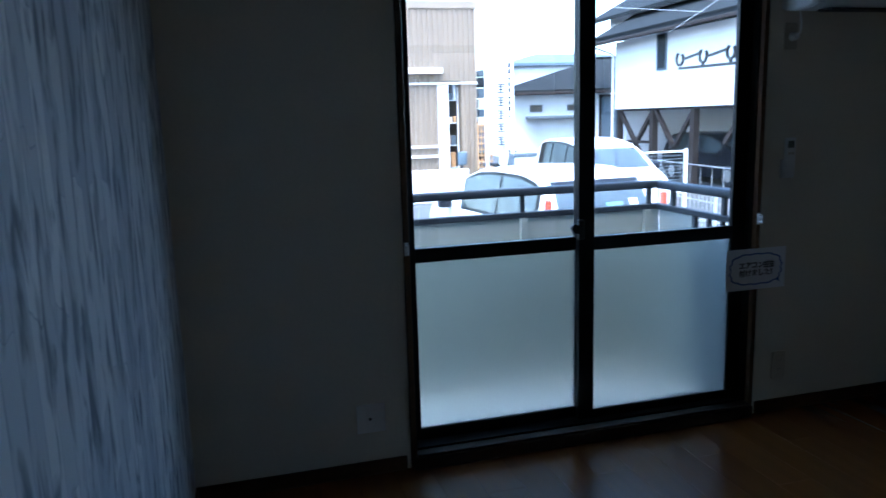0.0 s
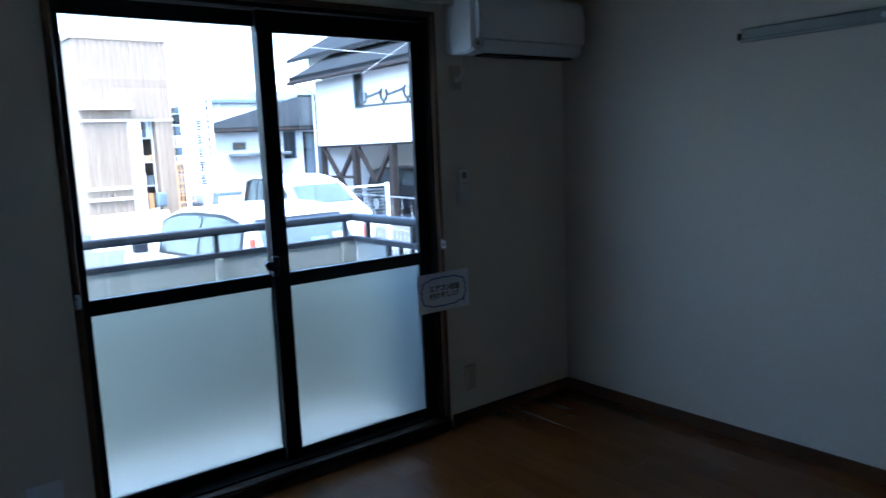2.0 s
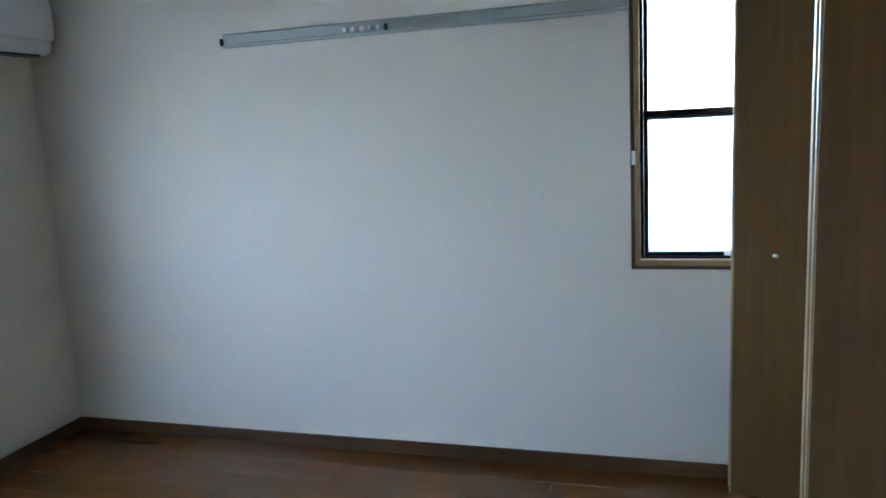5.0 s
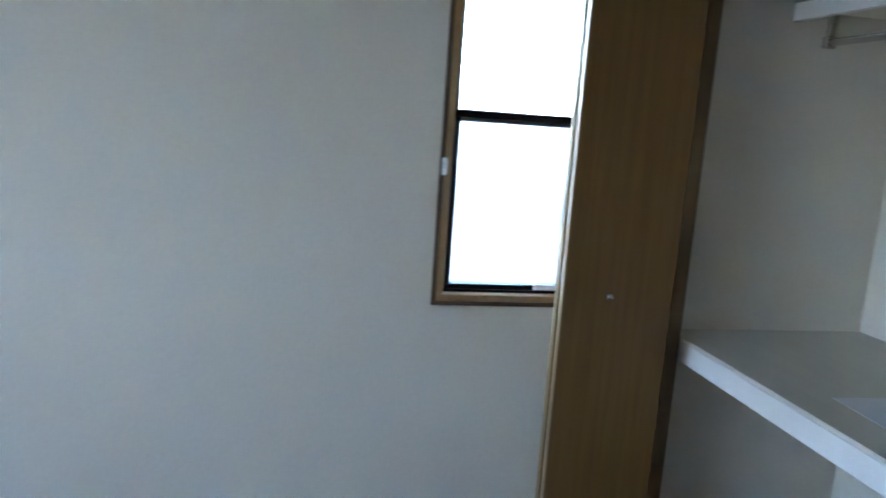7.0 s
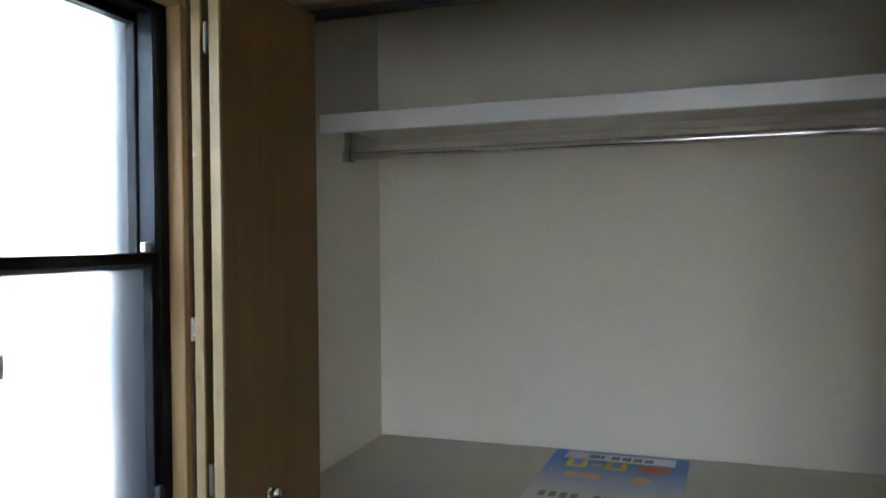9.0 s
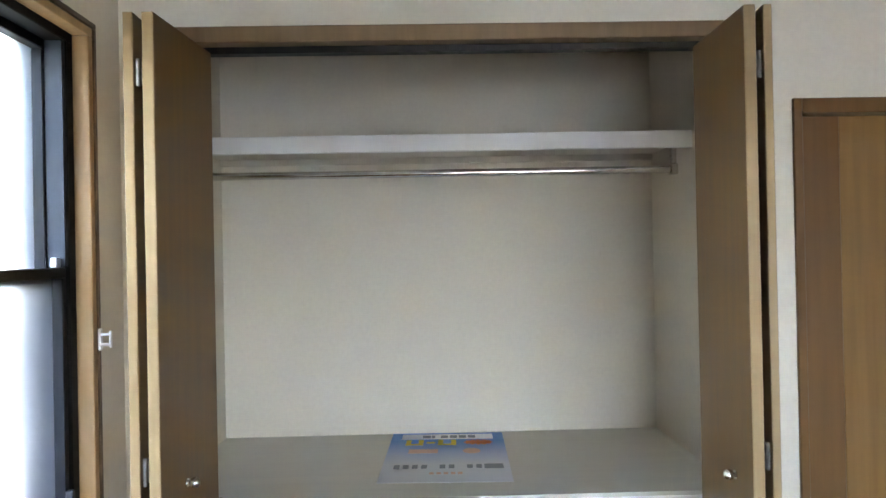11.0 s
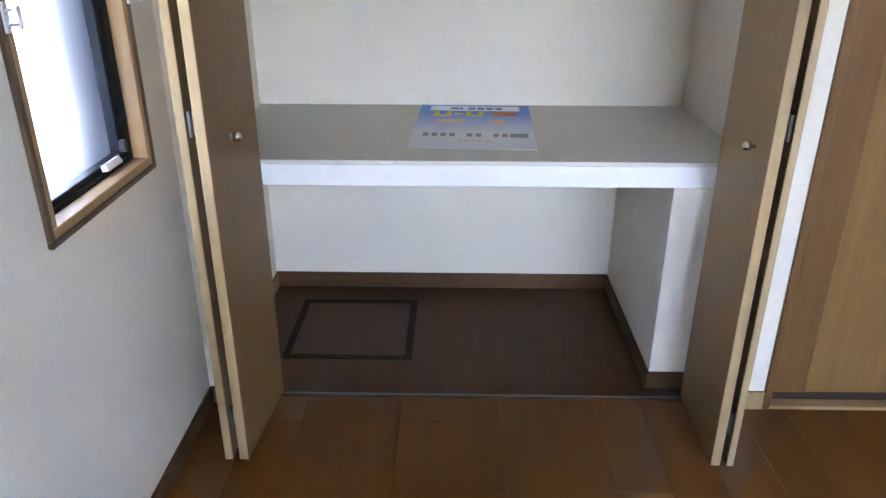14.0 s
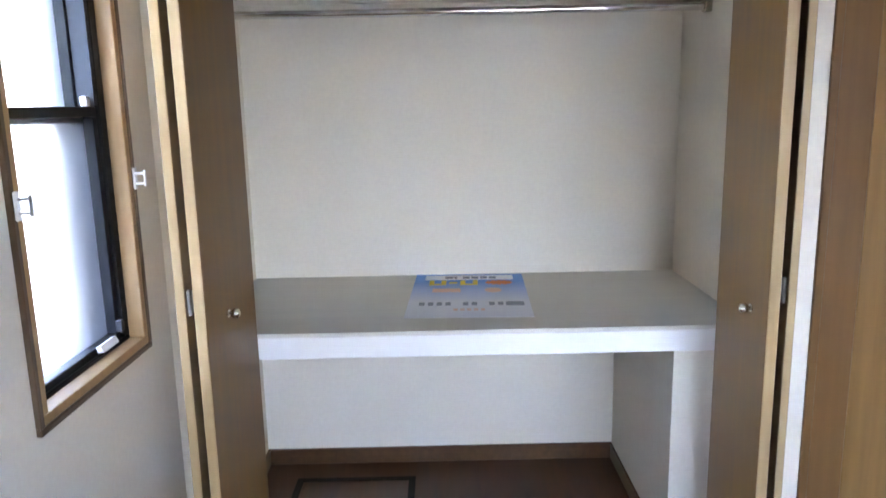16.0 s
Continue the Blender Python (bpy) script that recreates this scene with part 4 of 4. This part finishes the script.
# tan clad building
tb = placed("tan_building", (3.1, 20, GZ), "tan corrugated metal building with a narrow opening and white flashing", "building")
TBY, TX0, TX1, TXM0, TXM1, TZ = 19.3, 1.75, 4.25, 3.12, 3.78, 4.70
bm = bmesh.new()
box(bm, TX0, TXM0, TBY, TBY + 6, GZ, TZ)
box(bm, TXM1, TX1, TBY, TBY + 6, GZ, TZ)
box(bm, TXM0, TXM1, TBY, TBY + 6, 2.55, TZ)
part("wall", bm, TAN_CLAD, tb)
bm = bmesh.new()
x = TX0 + 0.05
while x < TX1:
    if x < TXM0 - 0.06 or x > TXM1 + 0.02:
        box(bm, x, x + 0.06, TBY - 0.05, TBY + 0.001, GZ, TZ)
    else:
        box(bm, x, x + 0.06, TBY - 0.05, TBY + 0.001, 2.6, TZ)
    x += 0.16
ribs = part("rib", bm, TAN_CLAD, tb)
ribs["kind"] = "stuff"
part("parapet", one_box(TX0 - 0.05, TX1 + 0.05, TBY - 0.06, TBY + 6.05, TZ + 0.001, TZ + 0.22), TAN_CLAD, tb, "tan parapet band")
part("flashing", one_box(TX0, TX1 + 0.03, TBY - 0.10, TBY - 0.081, 2.46, 2.52), TAN_TRIM, tb, "white flashing strip")
part("ledge", one_box(TX0, 3.12, TBY - 0.3, TBY - 0.081, 2.78, 2.95), TAN_TRIM, tb, "white ledge")
part("door_jamb", one_box(TXM0 - 0.12, TXM0 + 0.22, TBY - 0.07, TBY + 0.1, GZ, 2.45), TAN_TRIM, tb, "white post by the opening")
for z in (0.25, 0.55, -0.35):
    part("rail", one_box(TX0, TXM0 - 0.12, TBY - 0.12, TBY - 0.06, z, z + 0.08), TAN_TRIM, tb, "white guard rail")

st = placed("storage_rack", (3.55, 19.8, GZ), "cluttered storage rack with boxes inside the open building", "rack")
rng = random.Random(5)
for z in (-0.1, 0.6, 1.3, 2.0):
    part("shelf", one_box(3.14, 3.76, 19.6, 20.1, z - 0.03, z), TAN_TRIM, st)
for x in (3.15, 3.71):
    part("upright", one_box(x, x + 0.04, 19.56, 19.598, GZ, 2.5), TAN_TRIM, st)
for z in (-0.099, 0.601, 1.301, 2.001):
    x = 3.18
    while x < 3.62:
        w, hh = rng.uniform(0.10, 0.2), rng.uniform(0.15, 0.5)
        part("box", one_box(x, min(x + w, 3.7), 19.64, 20.0, z, z + hh, 0.01), rng.choice((LATTICE, SHUTTER, TAN_TRIM, RAIL_DARK, STUCCO)), st)
        x += w + 0.02

structure("garden_wall", one_box(0.9, 2.65, 15.2, 15.4, GZ, 0.14, 0.02), STUCCO, "low white wall along the parking place", "wall")

# vertical sign
bb = placed("storage_box", (3.6, 18.8, GZ), "pale blue box on a thin stand before the open building", "box")
part("stand", rod(bmesh.new(), (3.6, 18.8, GZ), (3.6, 18.8, 0.0), 0.03, 10), RAIL_DARK, bb)
part("box", one_box(3.47, 3.74, 18.68, 18.92, 0.001, 0.42, 0.05, 3), BLUE_GREY, bb, "pale blue rounded box", smooth=True)
ck = placed("crate_stack", (5.15, 21.5, GZ), "tall stack of grey blue crates beside the tan building", "crates")
rng = random.Random(11)
z = GZ
while z < 3.0:
    hh = rng.uniform(0.22, 0.42)
    part("crate", one_box(4.98 + rng.uniform(0, 0.05), 5.34 - rng.uniform(0, 0.06), 21.3, 21.7, z, z + hh - 0.03, 0.02), rng.choice((SHUTTER, BLUE_GREY, CAR_DARK, TAN_TRIM)), ck)
    z += hh

sgn = placed("roadside_sign", (4.0, 15.6, GZ), "tall white upright sign board with faded vertical lettering", "sign")
part("post", rod(bmesh.new(), (3.30, 15.6, GZ), (3.30, 15.6, 2.85), 0.05), TAN_TRIM, sgn)
part("post", rod(bmesh.new(), (4.02, 15.6, GZ), (4.02, 15.6, 2.85), 0.05), TAN_TRIM, sgn)
part("board", one_box(3.36, 3.96, 15.57, 15.63, 0.72, 2.85, 0.01), TAN_TRIM, sgn)
for i in range(5):
    bm = bmesh.new()
    z = 2.05 - i * 0.34
    for k, dz in enumerate((0, 0.07, 0.14, 0.20)):
        c = 0.05 * ((i * 3 + k * 5) % 3) / 2
        box(bm, 3.58 + c, 3.80 - 0.05 * ((i + k * 2) % 3) / 2, 15.560, 15.568, z + dz, z + dz + 0.03)
    box(bm, 3.67, 3.70, 15.556, 15.5595, z, z + 0.22)
    part("lettering_bars", bm, INK, sgn)
bm = bmesh.new()
for i in range(9):
    box(bm, 3.895, 3.955, 15.560, 15.568, 1.42 + i * 0.16, 1.42 + i * 0.16 + (0.11 if i % 3 else 0.05))
part("lettering_bars", bm, INK, sgn)
lw = placed("coping_wall", (4.3, 14.6, GZ), "low white wall with a grey coping behind the cars", "wall")
part("wall", one_box(3.66, 5.1, 14.6, 14.75, GZ, 0.42), STUCCO, lw)
part("coping", one_box(3.63, 5.13, 14.57, 14.78, 0.4205, 0.50, 0.01), SHUTTER, lw, "grey coping")
part("end_post", one_box(3.63, 3.6595, 14.57, 14.78, GZ, 0.42), SHUTTER, lw, "grey end post")
lt = placed("lattice_fence", (3.2, 17.4, GZ), "orange brown wooden lattice fence", "fence")
for i in range(5):
    part("slat", beam(bmesh.new(), (3.66 + i * 0.10, 17.4, GZ), (3.66 + i * 0.10, 17.4, 1.30), 0.03, 0.03), LATTICE, lt)
for i in range(11):
    part("slat", beam(bmesh.new(), (3.62, 17.36, -0.5 + i * 0.17), (4.10, 17.36, -0.5 + i * 0.17), 0.03, 0.03), LATTICE, lt)

mc = placed("motor_scooter", (4.3, 17.5, GZ), "dark motor scooter parked behind the white cars", "scooter")
part("body", one_box(3.8, 4.6, 17.35, 17.65, -0.45, -0.02, 0.12, 3), CAR_DARK, mc, smooth=True)
part("seat", one_box(3.75, 4.3, 17.36, 17.64, -0.015, 0.12, 0.05, 3), BLACK_PLASTIC, mc, smooth=True)
part("front_shield", beam(bmesh.new(), (4.6, 17.5, -0.45), (4.75, 17.5, 0.40), 0.36, 0.08, 0.02), SHUTTER, mc)
part("handlebar", rod(bmesh.new(), (4.74, 17.2, 0.43), (4.74, 17.8, 0.43), 0.025), BLACK_PLASTIC, mc)
for x in (3.75, 4.85):
    part("wheel", rod(bmesh.new(), (x, 17.45, GZ + 0.22), (x, 17.55, GZ + 0.22), 0.22, 24), TYRE, mc)

# low white house in the middle distance
mh = placed("low_house", (8, 24, GZ), "single-storey white house with a dark grey tiled roof", "house")
MY = 22.8
part("wall", one_box(5.2, 12.8, MY, MY + 6, GZ, 2.385), STUCCO, mh)
def hip(bm, x0, x1, y0, y1, z0, z1, run, run_end):
    """A hipped roof: eaves rectangle, and a ridge drawn in from its two ends."""
    ym = (y0 + y1) / 2
    e = [bm.verts.new(p) for p in ((x0, y0, z0), (x1, y0, z0), (x1, y1, z0), (x0, y1, z0))]
    r = [bm.verts.new(p) for p in ((x0 + run, ym, z1), (x1 - run_end, ym, z1))]
    u = [bm.verts.new((v.co.x, v.co.y, z0 - 0.14)) for v in e]
    bm.faces.new((e[0], e[1], r[1], r[0]))
    bm.faces.new((e[1], e[2], r[1]))
    bm.faces.new((e[2], e[3], r[0], r[1]))
    bm.faces.new((e[3], e[0], r[0]))
    for i in range(4):
        bm.faces.new((e[i], e[(i + 1) % 4], u[(i + 1) % 4], u[i]))
    bm.faces.new(u[::-1])
    return bm


roof = part("roof", hip(bmesh.new(), 4.9, 13.2, MY - 0.6, MY + 7.0, 2.52, 3.86, 4.3, 2.2), ROOF_TILE, mh)
part("ridge_cap", beam(bmesh.new(), (9.2, MY + 3.2, 3.87), (11.0, MY + 3.2, 3.87), 0.22, 0.10, 0.02), ROOF_TILE, roof)
part("gutter", one_box(4.9, 13.2, MY - 0.72, MY - 0.61, 2.34, 2.44, 0.02), TIMBER, mh)
part("awning", one_box(6.0, 8.2, MY - 0.7, MY - 0.002, 1.46, 1.58, 0.02), SHUTTER, mh, "blue grey awning")
for x, z, w, h in ((6.2, 1.75, 0.4, 0.2), (7.6, 1.78, 0.25, 0.15), (8.05, 1.35, 0.4, 0.95)):
    wn_ = part("window", one_box(x, x + w, MY - 0.03, MY + 0.05, z, z + h), CAR_GLASS, mh)
    part("window_frame", ring(bmesh.new(), (x - 0.04, x + w + 0.04, z - 0.04, z + h + 0.04), (x, x + w, z, z + h), MY - 0.04, MY - 0.001, "y"), SHUTTER, wn_)
part("shutter", one_box(8.85, 9.6, MY - 0.06, MY - 0.002, GZ + 0.3, 2.2, 0.01), BLUE_GREY, mh, "grey blue storm shutter")
for x in (8.76, 9.602, 10.05):
    part("shutter_post", one_box(x, x + 0.085, MY - 0.09, MY - 0.002, GZ + 0.2, 2.3), TIMBER, mh, "dark shutter post")
part("shutter_head", one_box(8.76, 10.135, MY - 0.10, MY - 0.0905, 2.2, 2.3), TIMBER, mh, "dark shutter head")
mh.matrix_basis = Matrix.Translation((9.9, 24.0, GZ - 0.15)) @ Matrix.Rotation(radians(-18), 4, "Z")
fh = placed("far_house", (13, 34, GZ), "white house with a pale blue grey roof, far behind", "house")
part("wall", one_box(11.0, 19.0, 32.4, 38, GZ, 3.9), STUCCO, fh)
part("roof", hip(bmesh.new(), 10.5, 19.6, 32.0, 38.6, 4.05, 4.75, 2.6, 2.6), BLUE_GREY, fh)

# white house over a timber carport
ch = placed("carport_house", (11, 15, GZ), "white upper-storey house raised over an open timber carport", "house")
HX, HY0, HY1, HB, HE = 8.70, 9.0, 18.6, 1.56, 3.62
part("wall", one_box(HX, HX + 6.6, HY0, HY1, HB, HE), STUCCO, ch, "white stucco upper storey")
bm = bmesh.new()
prism(bm, [(HX - 0.55, HE - 0.05), (HX + 3.3, 5.55), (HX + 7.15, HE - 0.05), (HX + 7.15, HE + 0.14), (HX + 3.3, 5.75), (HX - 0.55, HE + 0.14)], HY0 - 0.6, HY1 + 0.7, "y")
roof = part("roof", bm, ROOF_TILE, ch)
for i in range(9):
    x0, z0 = HX - 0.52 + i * 0.43, HE + 0.15 + i * 0.181
    part("tile_course", beam(bmesh.new(), (x0, HY0 - 0.6, z0), (x0, HY1 + 0.7, z0), 0.10, 0.04), ROOF_TILE, roof)
part("upper_wall", one_box(9.75, 14.2, 9.6, 20.9, HE + 0.3, 4.70), STUCCO, ch, "white upper wall")
part("upper_roof", prism(bmesh.new(), [(9.2, 4.50), (12.0, 5.95), (14.8, 4.50), (14.8, 4.62), (12.0, 6.10), (9.2, 4.62)], 9.2, 21.5, "y"), ROOF_TILE, ch, "dark upper roof")
part("gutter", one_box(HX - 0.66, HX - 0.56, HY0 - 0.6, HY1 + 0.7, HE - 0.08, HE + 0.02, 0.02), TIMBER, ch, "brown gutter")
bm = bmesh.new()
rod(bm, (HX - 0.6, HY1 + 0.5, HE - 0.06), (HX - 0.06, HY1 + 0.05, HE - 0.35), 0.035)
rod(bm, (HX - 0.06, HY1 + 0.05, HE - 0.35), (HX - 0.06, HY1 + 0.05, GZ), 0.035)
part("downpipe", bm, TAN_TRIM, ch)
wn_ = part("window", one_box(HX - 0.02, HX + 0.05, 15.75, 16.15, 2.65, 3.58), CAR_GLASS, ch, "narrow dark window")
part("window_frame", ring(bmesh.new(), (15.70, 16.20, 2.60, 3.61), (15.75, 16.15, 2.65, 3.58), HX - 0.04, HX - 0.001, "x"), SHUTTER, wn_)
for y, w in ((10.2, 0.09), (12.4, 0.09), (14.5, 0.09), (16.5, 0.09), (18.45, 0.04)):
    part("post", one_box(HX + 0.02, HX + 0.2, y - w, y + w, GZ, HB - 0.071), TIMBER, ch)
for a, b in (((16.5, GZ + 0.2), (18.45, HB - 0.05)), ((18.45, GZ + 0.2), (16.5, HB - 0.05)), ((16.4, HB - 0.05), (15.45, 0.45)), ((14.5, HB - 0.05), (15.4, 0.45)), ((12.4, HB - 0.05), (13.2, 0.6))):
    part("brace", beam(bmesh.new(), (HX + 0.11, *a), (HX + 0.11, *b), 0.11, 0.11), TIMBER, ch)
part("carport_wall", one_box(HX + 6.4, HX + 6.6, HY0, HY1, GZ, HB - 0.001), STUCCO, ch, "white carport wall")
part("carport_wall", one_box(HX + 0.3, HX + 6.39, HY1 - 0.2, HY1, GZ, HB - 0.001), STUCCO, ch, "white carport wall")
part("sill_beam", one_box(HX + 0.06, HX + 0.16, 16.6, 18.35, 0.52, 0.60), TIMBER, ch)
part("beam", one_box(HX + 0.05, HX + 0.17, HY0, HY1, HB - 0.07, HB - 0.002), TIMBER, ch)


def mesh_fence(label, a, b, z0, z1, pitch, mat):
    t = placed("fence", (a[0], a[1], GZ), label, "fence")
    a, b = Vector((*a, 0)), Vector((*b, 0))
    n = int((b - a).length / pitch)
    for z in (z0 + 0.04, z0 + 0.3, z1):
        part("rail", beam(bmesh.new(), a + Vector((0, 0, z)), b + Vector((0, 0, z)), 0.02, 0.02), mat, t)
    for i in range(n + 1):
        p = a.lerp(b, i / n)
        big = i % 14 == 0 or i == n
        w = 0.045 if big else 0.007
        part("post" if big else "picket", beam(bmesh.new(), p + Vector((0, 0, GZ if big else z0)), p + Vector((0, 0, z1 + (0.04 if big else 0))), w, w), mat, t)


sf = placed("slatted_fence", (5.75, 11.25, GZ), "white metal fence panel with level slats", "fence")
for x in (5.15, 6.36):
    part("post", one_box(x - 0.035, x + 0.035, 11.21, 11.29, GZ, 0.63, 0.004), TAN_TRIM, sf)
for i in range(13):
    z = 0.56 - i * 0.075
    part("slat", one_box(5.186, 6.324, 11.24, 11.26, z, z + (0.04 if i in (0, 12) else 0.014)), TAN_TRIM if i in (0, 12) else SHUTTER, sf)
mesh_fence("white metal picket fence along the parking place", (7.4, 14.6), (6.6, 8.6), -0.62, 0.22, 0.5, FENCE)
mesh_fence("white metal picket fence along the parking place", (3.85, 8.3), (4.5, 5.4), -0.62, 0.16, 0.085, FENCE)

# unseen low shed, added to shape the light close beside the small window
nb = placed("light_shaping_shed", (3.9, -3, GZ), "unseen low white shed with a grey roof, added to shape small-window light", "shed")
part("wall", one_box(2.4, 6.0, -12.0, -0.6, GZ, 0.86), STUCCO, nb)
part("roof", prism(bmesh.new(), [(2.0, 0.86), (4.2, 1.36), (6.4, 0.86), (6.4, 0.96), (4.2, 1.46), (2.0, 0.96)], -12.4, -0.2, "y"), SHUTTER, nb)
part("gutter", one_box(1.92, 1.995, -12.4, -0.2, 0.85, 0.94, 0.02), SHUTTER, nb)

# overhead line across the houses
wire = placed("overhead_wire", (8, 14, 3.5), "thin overhead service wire across the white house", "wire")
part("cable", rod(bmesh.new(), (6.2, 14.2, 4.02), (12.0, 12.5, 3.55), 0.007, 6), FENCE, wire)
part("cable", rod(bmesh.new(), (7.2, 13.4, 3.30), (10.5, 13.4, 5.2), 0.006, 6), FENCE, wire)

# ---- floorboards ----
plank_meshes = {}


def plank(x, w, y0, y1, parent):
    """One floorboard; boards of the same size share a mesh."""
    key = (round(w, 4), round(y1 - y0, 3))
    if key not in plank_meshes:
        bm = one_box(0.0004, w - 0.0004, 0.0004, key[1] - 0.0004, -0.0115, 0.0)
        me = bpy.data.meshes.new("plank")
        bm.to_mesh(me)
        bm.free()
        me.materials.append(FLOORING)
        plank_meshes[key] = me
    ob = new("plank", plank_meshes[key])
    ob.location = (x, y0, 0)
    ob.parent = parent


ROWS = 22
PWD = (X1 - X0) / ROWS
for i in range(ROWS):
    x = X0 + i * PWD
    y = 0.0
    first = (0.909, 0.303, 0.606)[i % 3]
    while y > -3.4535:
        ln = first if y == 0.0 else 0.909
        y2 = max(y - ln, -3.4535)
        plank(x, PWD, y2, y, floor)
        y = y2
